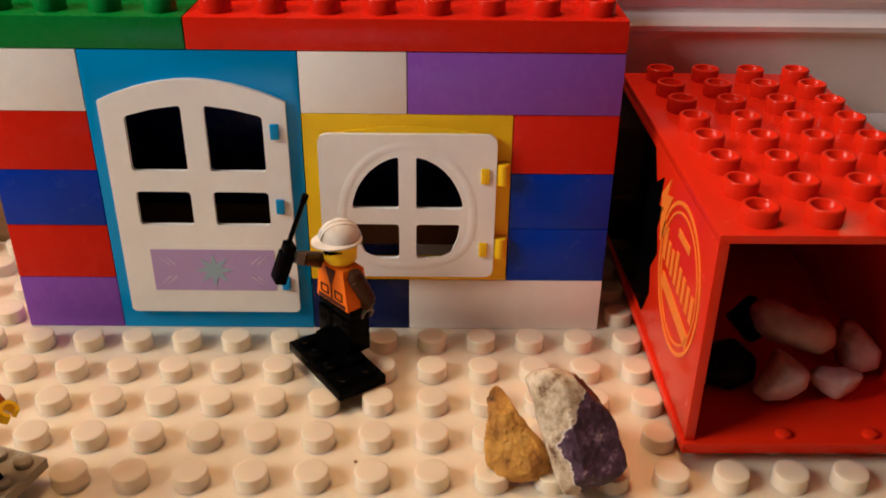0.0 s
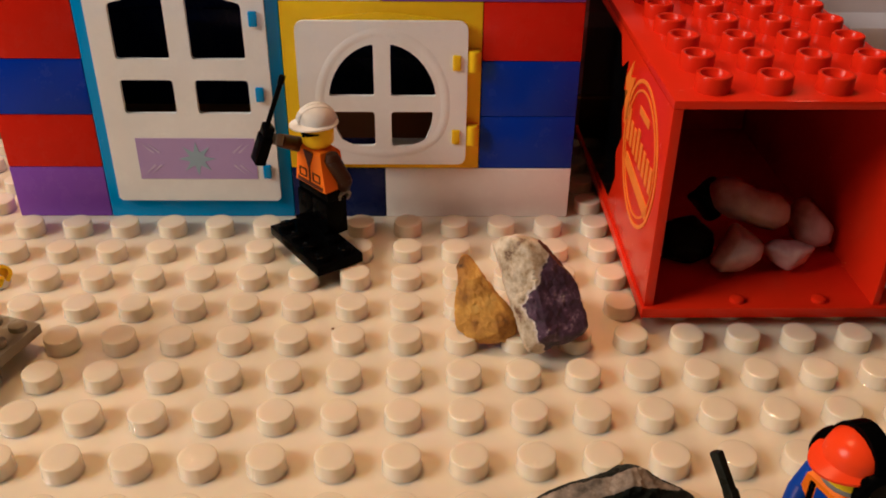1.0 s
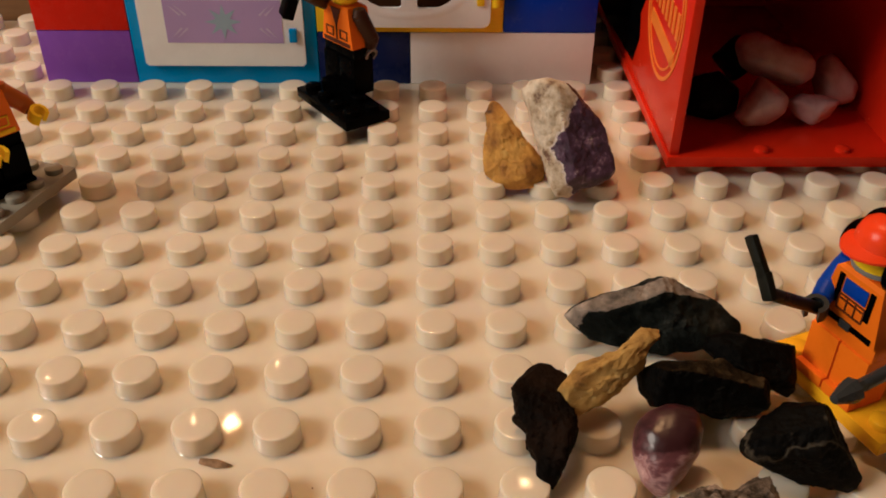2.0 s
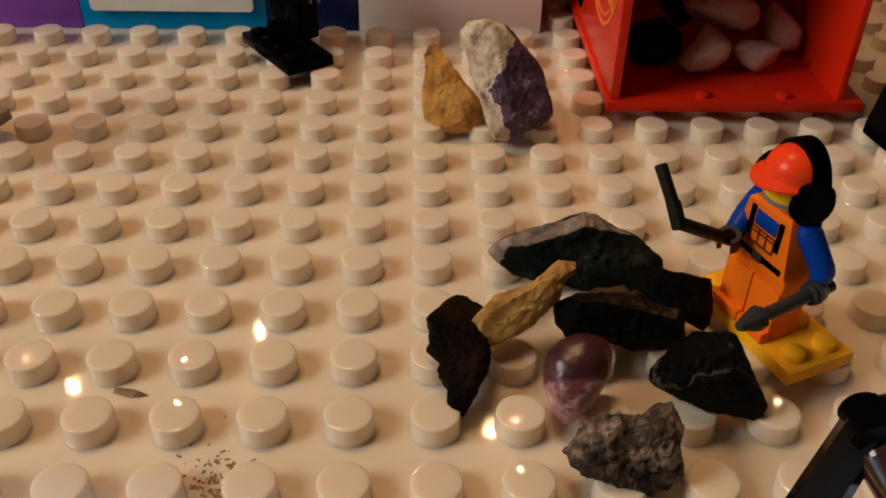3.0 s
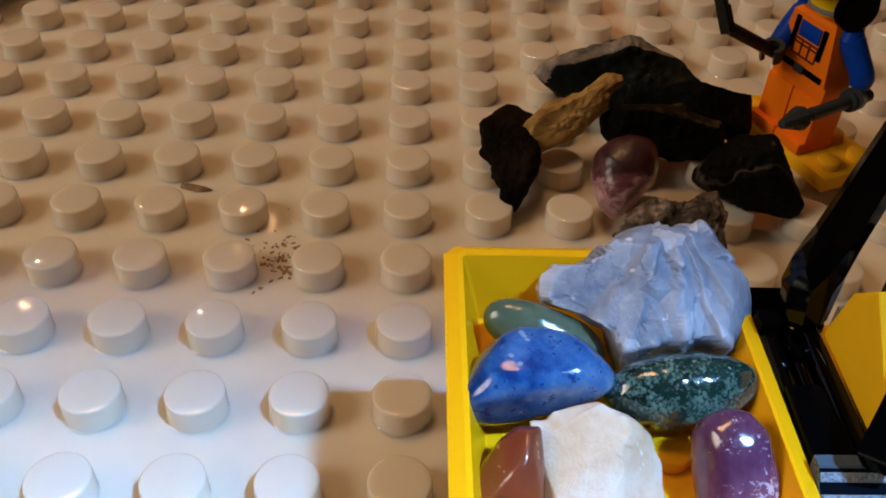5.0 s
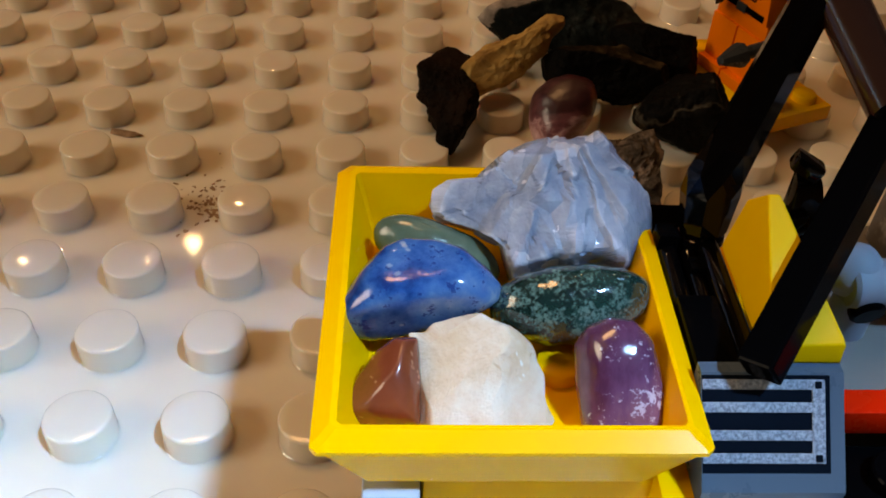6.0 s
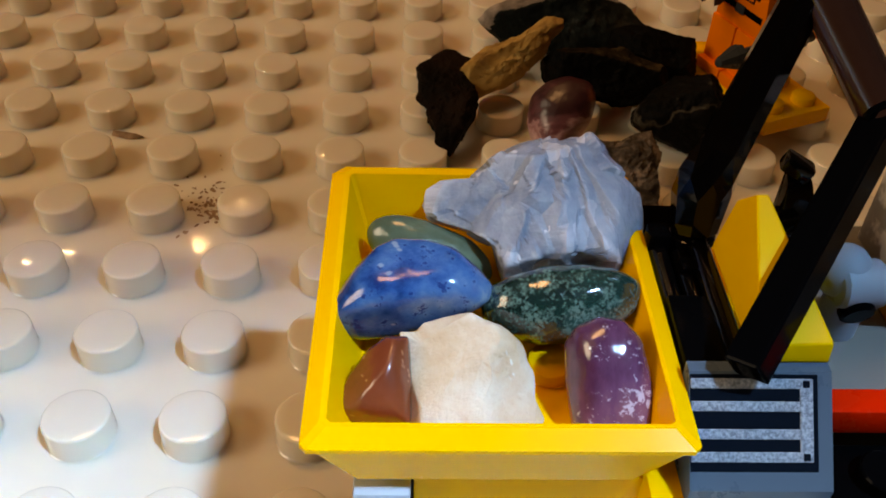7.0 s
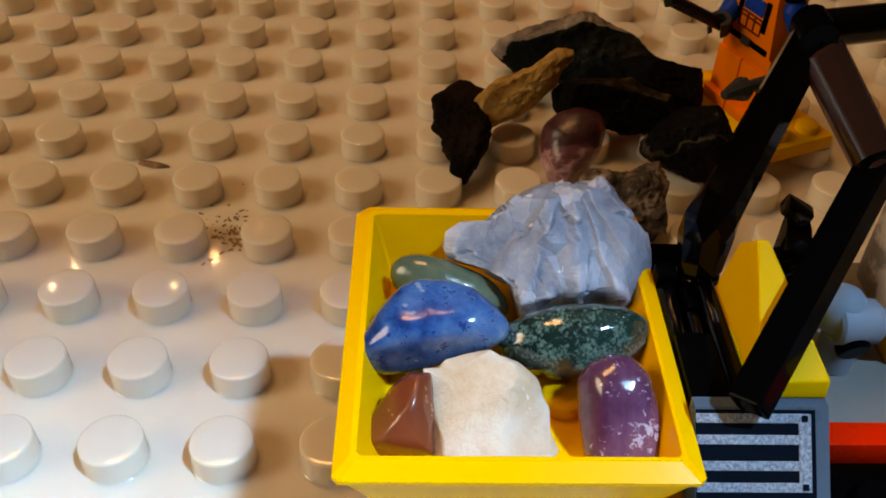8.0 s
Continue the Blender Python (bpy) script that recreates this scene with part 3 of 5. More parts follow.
# ---- loose toy plates ----
def toy_plate(x, y, z, cols, rows, rz, material, label):
    """A small studded plate, 8 mm grid, with hollow-free studs."""
    root = thing("toy_plate", x, y, z, label, "toy plate", "small studded plates", rz)
    w, d = 4 * cols, 4 * rows
    part("body", box_mesh(-w, w, -d, d, 0, 3.2, 0.2), material, root, smooth=True)
    first = None
    for i in range(cols):
        for j in range(rows):
            m = spot(-w + 4 + 8 * i, -d + 4 + 8 * j, 3.2)
            if first is None:
                bm = bmesh.new()
                add_lathe(bm, [(2.4, 0), (2.4, 1.4), (2.2, 1.6), (0, 1.6)], 18)
                first = part("stud", bm, material, root)
                first.matrix_basis = m
            else:
                shared("stud", first, root, m)
    return root


PLATE_Z = 4.45
AMBER = plastic("amber_yellow_plastic", (0.95, 0.48, 0.0), 0.24, shine=0.1)
toy_plate(-85.5, -25.6, PLATE_Z, 4, 2, -55.3, BLACK, "black studded toy plate under the figure with the radio")
toy_plate(29.2, -159.8, PLATE_Z, 4, 2, -67.6, AMBER, "yellow studded toy plate under the digging figure")
toy_plate(-169.9, -83.8, PLATE_Z, 2, 4, -18.7, TANGREY, "grey studded toy plate under a toy figure")


def wing_plate():
    bm = bmesh.new()
    outline = [(83.3, 76.4), (86.8, 95), (150, 122), (150, 14), (123, 16.2)]
    add_slab(bm, outline, [], 0, 3.2)
    bmesh.ops.rotate(bm, verts=bm.verts, matrix=Matrix.Rotation(radians(-90), 3, "X"))
    bmesh.ops.scale(bm, verts=bm.verts, vec=(1, -1, 1))
    lo = min(v.co.z for v in bm.verts)
    ys = sum(v.co.y for v in bm.verts) / len(bm.verts)
    bmesh.ops.scale(bm, verts=bm.verts, vec=(1, -1 if ys > 0 else 1, 1))
    bmesh.ops.translate(bm, verts=bm.verts, vec=(0, 0, PLATE_Z - lo))
    bmesh.ops.recalc_face_normals(bm, faces=bm.faces)
    tagged(part("toy_plate", bm, BLACK), "plain black wing-shaped toy plate lying on the studs", "toy plate", "small studded plates")


wing_plate()


# ---- toy figures ----
def figure(x, y, rz, mats, left, right, headgear, label, size=1.0, turn=0):
    """A plain block-shaped toy figure facing -y of its own frame. mats: head, torso, legs, arms, grips, hat, muffs."""
    own = (Matrix.Translation((x, y, PLATE_Z + 3.25)) @ Matrix.Rotation(radians(rz), 4, "Z")).inverted()

    def reach(side, grip):
        """Elbow and wrist of an arm whose grip is at a place of the world."""
        sh, g = Vector((side * 6.9, 0, 26.4)), (own @ Vector(grip)) / size
        mid = (sh + g) / 2
        elbow = mid + Vector((side * 1.8, 1.6, -1.2))
        return elbow, g - (g - elbow).normalized() * 2.4

    left, right = reach(1, left), reach(-1, right)
    bm = bmesh.new()
    add_box(bm, -7.9, -0.15, -4, 4, 0, 12.5, 0.4, 2)
    add_box(bm, 0.15, 7.9, -4, 4, 0, 12.5, 0.4, 2)
    add_box(bm, -7.9, -0.15, -5.6, -2, 0, 2.6, 0.4, 2)
    add_box(bm, 0.15, 7.9, -5.6, -2, 0, 2.6, 0.4, 2)
    add_box(bm, -7.9, 7.9, -3.4, 3.4, 12.2, 16.2, 0.6, 2)
    add_loft(bm, [[(-7.8, -4, 16), (7.8, -4, 16), (7.8, 4, 16), (-7.8, 4, 16)], [(-6.0, -3.9, 28), (6.0, -3.9, 28), (6.0, 3.9, 28), (-6.0, 3.9, 28)], [(-5.2, -3.2, 28.8), (5.2, -3.2, 28.8), (5.2, 3.2, 28.8), (-5.2, 3.2, 28.8)]], 1)
    # vest: pockets, belt, open neck and shirt
    add_box(bm, -6.6, 6.6, -4.25, -3.9, 16.3, 17.6, 0.1, 7)
    if "straps" in headgear:
        for sx in (-4.6, 3.4):
            add_box(bm, sx, sx + 1.2, -4.3, -3.9, 20.5, 27.2, 0.1, 7)
        add_box(bm, -3.0, 3.0, -4.25, -3.9, 23.4, 26.8, 0.2, 3)
        for sx in (-3.4, -1.2, 1.0, 3.2):
            add_box(bm, sx - 0.15, sx + 0.15, -4.25, -3.9, 19.4, 22.8, 0.08, 8)
        for sz in (19.4, 21.9, 22.8):
            add_box(bm, -3.4, 3.2, -4.25, -3.9, sz - 0.15, sz + 0.15, 0.08, 8)
        add_lathe(bm, [(4.6, 29.9), (5.15, 30.2), (5.2, 30.9), (5.0, 31.2)], 24, 9)
        add_box(bm, -1.4, 1.4, -4.5, -3.9, 16.0, 17.8, 0.2, 4)
    else:
        for sx in (-5.4, 1.6):
            for bx in ((sx, sx + 3.8, 18.4, 18.8), (sx, sx + 3.8, 21.0, 21.4), (sx, sx + 0.4, 18.4, 21.4), (sx + 3.4, sx + 3.8, 18.4, 21.4)):
                add_box(bm, bx[0], bx[1], -4.25, -3.95, bx[2], bx[3], 0.08, 7)
        add_box(bm, -0.25, 0.25, -4.25, -3.95, 17.6, 24, 0.08, 7)
        add_loft(bm, [[(-2.4, -4.25, 28), (2.4, -4.25, 28), (0.2, -4.3, 22.6), (-0.2, -4.3, 22.6)], [(-2.4, -3.8, 28), (2.4, -3.8, 28), (0.2, -3.8, 22.6), (-0.2, -3.8, 22.6)]], 7)
    add_lathe(bm, [(0, 28.6), (3.1, 28.6), (3.1, 29.4), (4.2, 29.6), (5.0, 30.6), (5.1, 34), (5.0, 36.6), (4.2, 37.6), (2.4, 37.8), (2.4, 39), (0, 39)], 24, 0)
    for side, (elbow, wrist) in ((-1, right), (1, left)):
        sh = (side * 6.9, 0, 26.4)
        add_rod(bm, sh, elbow, 2.6, 3, 14, 2.4)
        add_rod(bm, elbow, wrist, 2.4, 3, 14, 2.1)
        add_lathe(bm, [(0, -2.7), (1.8, -2.1), (2.65, 0), (1.8, 2.1), (0, 2.7)], 14, 3, Matrix.Translation(sh))
        add_lathe(bm, [(0, -2.4), (1.8, -1.7), (2.4, 0), (1.8, 1.7), (0, 2.4)], 14, 3, Matrix.Translation(elbow))
        d = (Vector(wrist) - Vector(elbow)).normalized()
        g = Vector(wrist) + d * 2.4
        # open ring-shaped grip
        m = Matrix.Translation(g) @ (d.to_track_quat("Y", "Z").to_matrix().to_4x4())
        ring = []
        for k in range(10):
            a = radians(-235 + 290 * k / 9)
            ring.append([m @ Vector((r * math.cos(a), r * math.sin(a) * 1.0, h)) for r, h in ((1.5, -1.7), (2.5, -1.7), (2.5, 1.7), (1.5, 1.7))])
        add_loft(bm, ring, 4)
    body = set(bm.verts)
    if "brim" in headgear:
        if "ridges" in headgear:
            for k in (-1, 0, 1):
                arch = [[Vector((k * 2.0 * (1 - 0.25 * abs(math.cos(radians(a)))) + w, -6.0 * math.cos(radians(a)) * (1 + h), 37.2 + (5.55 - 0.35 * abs(k)) * math.sin(radians(a)) * (1 + h))) for w, h in ((-0.35, -0.02), (-0.2, 0.06), (0.2, 0.06), (0.35, -0.02))] for a in range(6, 175, 12)]
                add_loft(bm, arch, 5)
        add_lathe(bm, [(5.4, 36.4), (5.9, 36.8), (5.8, 38.6), (5.0, 40.8), (3.4, 42.0), (1.6, 42.7), (0, 42.8)], 28, 5)
        rim = []
        for k in range(28):
            a = 2 * math.pi * k / 28
            f = max(0, -math.sin(a))
            rim.append([(r * math.cos(a), r * math.sin(a) - f * e, z - f * e * 0.25) for r, z, e in ((5.2, 36.8, 0), (6.7, 36.5, 2.0), (6.7, 37.0, 2.0), (5.6, 37.6, 0))])
        rim.append(rim[0])
        add_loft(bm, rim, 5, (False, False))
    if "glasses" in headgear:
        for sx in (-2.0, 2.0):
            add_box(bm, sx - 1.15, sx + 1.15, -5.4, -4.4, 33.5, 35.0, 0.4, 6)
        add_box(bm, -5.25, 5.25, -4.6, -0.6, 34.5, 34.75, 0.08, 6)
    if "muffs" in headgear:
        for s in (-1, 1):
            add_lathe(bm, [(0, 0), (3.9, 0), (4.6, 0.7), (4.6, 2.4), (3.8, 3.3), (0, 3.4)], 18, 6, along((s * 4.9, 0.5, 34), (s * 9, 0.7, 34.2)))
        band = [[Vector((r * math.cos(radians(a)), 0.6 + d, 34.8 + r * math.sin(radians(a)) * 1.25)) for r, d in ((6.2, -1.0), (7.5, -1.0), (7.5, 2.6), (6.2, 2.6))] for a in range(0, 181, 12)]
        add_loft(bm, band, 6)
    head = [v for v in bm.verts if v not in body]
    if "low" in headgear:
        bmesh.ops.translate(bm, verts=head, vec=(0, -0.3, -1.3))
    if turn:
        bmesh.ops.rotate(bm, verts=head, matrix=Matrix.Rotation(radians(turn), 3, "Z"))
    bmesh.ops.scale(bm, vec=(size, size, size), verts=bm.verts)
    ob = part("toy_figure", bm, mats, at=spot(x, y, PLATE_Z + 3.25, 0, 0, rz), smooth=True)
    return tagged(ob, label, "toy figure", "toy figures")


HARDHAT = plastic("hard_hat_white", (0.80, 0.78, 0.75), 0.25, 0.02)
HATRED = plastic("hat_red_orange", (0.82, 0.055, 0.004), 0.2, shine=0.2)
VESTDARK = plastic("vest_print", (0.10, 0.02, 0.008), 0.4)
SLEEVEBLUE = plastic("sleeve_blue", (0.006, 0.05, 0.38), 0.3)
SLEEVEORANGE = plastic("sleeve_orange", (0.42, 0.10, 0.008), 0.35)
figure(-83.6, -16.8, -48, [SKIN, ORANGE, BLACK, BROWN, GREY, HARDHAT, BLACK, VESTDARK, PRINT],
       (-76.8, -19.6, 21.0), (-95.6, -24.2, 42.0), "brim ridges collar glasses", "toy figure in orange vest, black trousers and white hard hat", turn=-24)
figure(26.4, -160.2, -67, [SKIN, ORANGE, ORANGE, SLEEVEBLUE, DARKGREY, HATRED, BLACK, BLACK, VESTDARK, GREY],
       (31.4, -170.4, 22.2), (17.2, -159.6, 26.4), "brim low muffs straps", "toy figure in orange overalls, blue sleeves and red helmet", 0.96, turn=-10)
figure(-173.5, -83.0, 50, [SKIN, ORANGE, BLACK, SLEEVEORANGE, SKIN, HARDHAT, BLACK, YELLOW, BROWN],
       (-161.6, -75.8, 26.3), (-165.5, -94.5, 24.0), "brim collar", "toy figure in orange jacket and black trousers on grey plate")


def held_tools():
    bm = bmesh.new()
    m = along((-101.6, -24.4, 34.5), (-95.4, -24.1, 51.5), 25)
    add_box(bm, -2.6, 2.6, -1.7, 1.7, 0, 9.5, 0.5, 0, m)
    add_box(bm, -2.2, 2.2, -1.5, 1.5, 9.3, 13, 0.5, 0, m)
    add_rod(bm, m @ Vector((1.0, 0, 12.5)), m @ Vector((0.6, 0, 27.5)), 0.75)
    add_rod(bm, m @ Vector((0.6, 0, 26.5)), m @ Vector((0.6, 0, 29.2)), 1.0)
    ob = part("toy_radio", bm, BLACK, smooth=True)
    tagged(ob, "black toy walkie-talkie with a long aerial held by a figure", "toy radio")
    bm = bmesh.new()
    add_rod(bm, (19.6, -158.4, 25.0), (4.4, -165.4, 34.5), 1.3)
    add_beam(bm, (4.9, -166.2, 33.4), (3.4, -163.6, 38.0), 1.8, 2.6, 0.4)
    add_beam(bm, (3.6, -164.2, 37.2), (0.9, -160.2, 43.8), 1.6, 2.2, 0.4)
    ob = part("toy_pickaxe", bm, TOOLDARK, smooth=True)
    tagged(ob, "dark grey toy pickaxe held by the digging figure", "toy tool")
    bm = bmesh.new()
    add_rod(bm, (20.5, -177.0, 22.4), (35.6, -168.0, 21.8), 1.3)
    add_rod(bm, (29.8, -171.5, 22.0), (32.6, -169.8, 21.9), 2.1)
    add_lathe(bm, [(0, 0), (0.9, 0.3), (2.3, 4.4), (2.4, 5.6), (1.2, 6.2), (1.3, 9.2), (0, 9.2)], 8, 0, along((13.6, -181.0, 22.6), (22.0, -176.1, 22.4)))
    ob = part("toy_drill", bm, DARKGREY, smooth=True)
    tagged(ob, "dark grey toy drill with a pointed tip held by a figure", "toy tool")


held_tools()


# ---- stones ----
def stone(name, x, y, z, tilt, outline, front, back, material, label, category="rock", seed=1, soft=0, facets=(), rough=0.3, fine=0.0, boxy=0.8, level=6, group="", lay=0, sharp=50, fan=None, steps=0.0, grainy=False):
    """A stone with a star-shaped outline in a plane that leans back by tilt and a thickness to each side.
    facets: broken faces (direction round the outline, rise towards the front, distance, material slot), or a count of random ones.
    sharp: how crisp the edges between faces are. fan: ridges that spread from a point of the outline's plane, (u, w, (degrees, height), ...).
    steps: height of small flat cleavage steps. soft: rounds of smoothing of the outline."""
    rnd = random.Random(seed)
    n = 240
    pts = [Vector((u, w / math.cos(radians(lay)))) for u, w in outline]
    tilt += lay
    radii = []
    for k in range(n):
        a = 2 * math.pi * k / n
        d = Vector((math.cos(a), math.sin(a)))
        best = 0.0
        for p, q in zip(pts, pts[1:] + pts[:1]):
            e = q - p
            det = d.x * -e.y + d.y * e.x
            if abs(det) < 1e-9:
                continue
            r = (p.x * -e.y + p.y * e.x) / det
            s = (d.x * p.y - d.y * p.x) / det
            if -1e-6 <= s <= 1 + 1e-6 and r > best:
                best = r
        radii.append(best)
    rr = np.array(radii)
    rr[rr <= 0] = rr[rr > 0].mean()
    for _ in range(soft):
        rr = 0.25 * np.roll(rr, 1) + 0.5 * rr + 0.25 * np.roll(rr, -1)
    if isinstance(facets, int):
        facets = [(360 * (k + rnd.uniform(-0.3, 0.3)) / facets, rnd.uniform(18, 58), rnd.uniform(0.9, 1.02), 0) for k in range(facets)] + [(rnd.uniform(0, 360), rnd.uniform(66, 86), rnd.uniform(0.6, 0.85), 0) for _ in range(2)]
    planes = []
    for az, rise, far, slot in facets:
        c, s = math.cos(radians(rise)), math.sin(radians(rise))
        u = Vector((math.cos(radians(az)), math.sin(radians(az))))
        reach = max(r * (u.x * math.cos(2 * math.pi * k / n) + u.y * math.sin(2 * math.pi * k / n)) for k, r in enumerate(rr))
        planes.append((Vector((u.x * c, u.y * c, s)), far * (front if rise >= 60 else c * reach), slot))
    normals = np.array([p[0] for p in planes]).reshape(-1, 3)
    reaches = np.array([p[1] for p in planes])
    size = float(rr.mean())
    chips = [(Vector((rnd.uniform(-1.2, 1.2) * size, rnd.uniform(-1, 1) * size, rnd.uniform(-0.4, 1) * front)), Vector([rnd.gauss(0, 0.35) for _ in range(3)]), rnd.uniform(-0.6, 0.6)) for _ in range(46 if steps else 0)]
    bm = bmesh.new()
    bmesh.ops.create_icosphere(bm, subdivisions=level, radius=1)
    off = Vector((seed * 7.3, seed * 3.1, seed * 5.7))
    st, ct = math.sin(radians(tilt)), math.cos(radians(tilt))
    slots = []
    for v in bm.verts:
        d = v.co.copy()
        flat = math.hypot(d.x, d.y)
        a = math.atan2(d.y, d.x) / (2 * math.pi) * n
        k = int(math.floor(a))
        f = a - k
        r = rr[k % n] * (1 - f) + rr[(k + 1) % n] * f
        c = flat ** boxy
        s = abs(d.z) ** boxy
        p = Vector((r * c * d.x / max(flat, 1e-9), r * c * d.y / max(flat, 1e-9), math.copysign(s, d.z) * (front if d.z > 0 else back)))
        slot = 0
        if planes:
            over = np.maximum(normals @ np.array(p) / reaches, 0.0)
            top = int(over.argmax())
            if over[top] > 0.97:
                slot = planes[top][2]
            p = p / (1.0 + float((over ** sharp).sum())) ** (1.0 / sharp)
        slots.append(slot)
        if fan and p.z > -0.3 * back:
            du, dw = p.x - fan[0], p.y - fan[1]
            ang = math.degrees(math.atan2(du, -dw)) + 2.5 * noise.noise(p / (size * 0.35) + off)
            reach = math.hypot(du, dw) / size
            ks = fan[2:]
            lift = ks[0][1] if ang <= ks[0][0] else ks[-1][1]
            for (a0, h0), (a1, h1) in zip(ks, ks[1:]):
                if a0 <= ang < a1:
                    lift = h0 + (h1 - h0) * (ang - a0) / (a1 - a0)
            p.z += lift * min(1.0, reach) * min(1.0, (p.z + 0.3 * back) / front * 2)
        g = noise.fractal(p / (size * 0.7) + off, 1.0, 2.0, 4) * rough
        if steps:
            c, lean, h = min(chips, key=lambda e: ((e[0].x - p.x) * 1.5) ** 2 + ((e[0].y - p.y) * 0.8) ** 2 + (e[0].z - p.z) ** 2)
            g += steps * (h + max(-1.0, min(1.0, lean.dot(p - c))))
        if fine:
            g += fine * noise.fractal(p / (size * 0.16) + off, 0.9, 2.1, 4)
        p += d * g
        v.co = Vector((p.x, p.y * st - p.z * ct, p.y * ct + p.z * st))
    for f in bm.faces:
        got = [slots[v.index] for v in f.verts]
        f.material_index = max(set(got), key=got.count)
    ob = part(name, bm, material, at=spot(x, y, z))
    ob.data.shade_smooth()
    if grainy:
        ob.data.shade_flat()
    elif planes and sharp >= 40:
        ob.data.set_sharp_from_angle(angle=radians(28))
    return tagged(ob, label, category, group)


PILE, CRATE, LOAD = "stones of the pile", "stones in the crate", "stones in the tipper bed"
stone("rock", -8.8, -143.3, 11.5, 36, [(-19.6, -0.1), (-17.0, 2.2), (-11.2, 4.7), (-3.0, 6.6), (1.6, 8.5), (4.5, 8.3), (8.2, 5.6), (13.9, 3.0), (19.0, -1.0), (19.6, -3.6), (16.0, -6.3), (1.4, -8.5), (-13.7, -5.3)], 8, 8, [SLATE, SLATEPALE],
      "dark grey slate rock with pale upper and left faces", seed=3, facets=[(112, 33, 0.99, 1), (62, 36, 1.0, 1), (184, 36, 0.86, 1), (118, 60, 0.92, 0), (268, 70, 0.60, 0), (300, 40, 0.95, 0), (222, 52, 0.95, 0), (20, 64, 0.8, 0)], rough=0.5, fine=0.35, boxy=0.6, group=PILE)
stone("rock", -22.0, -162.9, 13.0, 36, [(-10.6, -3.6), (-6.0, 1.6), (-2.8, 3.0), (1.6, 4.0), (4.4, 6.0), (6.6, 8.4), (11.0, 8.5), (10.6, 6.4), (8.0, 4.2), (7.2, 1.0), (3.4, -2.4), (-1.5, -5.6), (-7.6, -8.5), (-10.4, -7.6), (-11.0, -5.8)], 4, 4, SAND,
      "tan elongated sandstone piece leaning on dark rocks", seed=5, facets=[(120, 40, 1.0, 0), (300, 62, 0.7, 0), (310, 28, 0.98, 0), (200, 40, 1.0, 0), (60, 50, 1.0, 0)], rough=0.7, fine=0.2, lay=20, boxy=0.6, group=PILE)
stone("rock", -35.1, -172.0, 8.5, 36, [(-5.2, 8.0), (-3.2, 10.2), (-0.6, 10.9), (2.2, 10.3), (4.8, 9.4), (5.0, 5.4), (3.9, 3.4), (5.9, 0.6), (5.6, -3.1), (3.5, -6.0), (0.4, -10.9), (-3.0, -9.6), (-2.4, -6.4), (-4.6, -3.8), (-4.2, -1.6), (-6.0, 1.0), (-5.4, 3.6), (-6.2, 5.2)], 3.5, 3.5, UMBER,
      "dark brown jagged rock flake on the studs", seed=7, facets=5, rough=0.7, fine=0.4, lay=35, boxy=0.55, group=PILE)
stone("rock", 8.9, -158.8, 11.0, 36, [(-9.6, 5.8), (-5.0, 6.9), (0.5, 5.4), (7.9, 4.0), (8.7, 2.0), (8.5, -2.6), (6.8, -6.9), (0.9, -3.8), (-7.4, 0.8), (-10.4, 3.4)], 6, 6, COAL,
      "black angular rock in the pile", seed=9, facets=[(110, 40, 1.0, 0), (0, 35, 0.98, 0), (270, 40, 0.95, 0), (180, 50, 1.0, 0), (60, 70, 0.7, 0)], rough=0.4, fine=0.25, boxy=0.6, group=PILE)
stone("rock", -2.3, -164.4, 10.0, 36, [(-13.1, 3.4), (-9.0, 5.4), (-3.9, 5.4), (3.0, 5.7), (8.1, 4.4), (12.9, 1.0), (13.2, -3.4), (10.0, -5.4), (2.0, -5.9), (-4.0, -3.8), (-11.0, -3.6), (-12.9, -0.5)], 6, 6, [COAL, COALSKIN],
      "black blocky rock with a brown weathered top", seed=11, facets=[(92, 24, 1.0, 1), (75, 42, 0.97, 1), (268, 72, 0.66, 0), (270, 30, 0.95, 0), (0, 35, 0.98, 0), (180, 35, 0.98, 0)], rough=0.5, fine=0.35, lay=10, boxy=0.5, group=PILE)
stone("gemstone", -13.2, -180.2, 9.0, 36, [(-6.1, 4.6), (-3.0, 7.4), (1.0, 8.5), (5.5, 7.6), (6.8, 4.4), (5.2, -0.6), (2.0, -4.9), (-2.2, -8.5), (-5.4, -5.6), (-6.9, 0.0)], 5.5, 5, ROSE,
      "polished pink and wine-red banded tumbled stone", "gemstone", 13, soft=30, rough=0.2, boxy=0.95, lay=15, group=PILE)
stone("rock", 10.6, -181.3, 11.0, 36, [(4.0, 8.1), (5.4, 7.4), (8.1, 1.8), (10.8, -5.0), (10.3, -7.4), (8.2, -8.3), (-1.0, -6.2), (-8.2, -3.0), (-10.8, -1.2), (-10.4, 0.8), (-6.3, 5.0), (-2.0, 7.9)], 7, 6, BASALT,
      "dark triangular rock with thin pale veins", seed=15, facets=[(118, 40, 1.0, 0), (24, 34, 1.0, 0), (255, 46, 0.98, 0), (190, 30, 1.0, 0), (150, 72, 0.72, 0), (330, 66, 0.8, 0)], rough=0.5, fine=0.3, boxy=0.6, group=PILE)
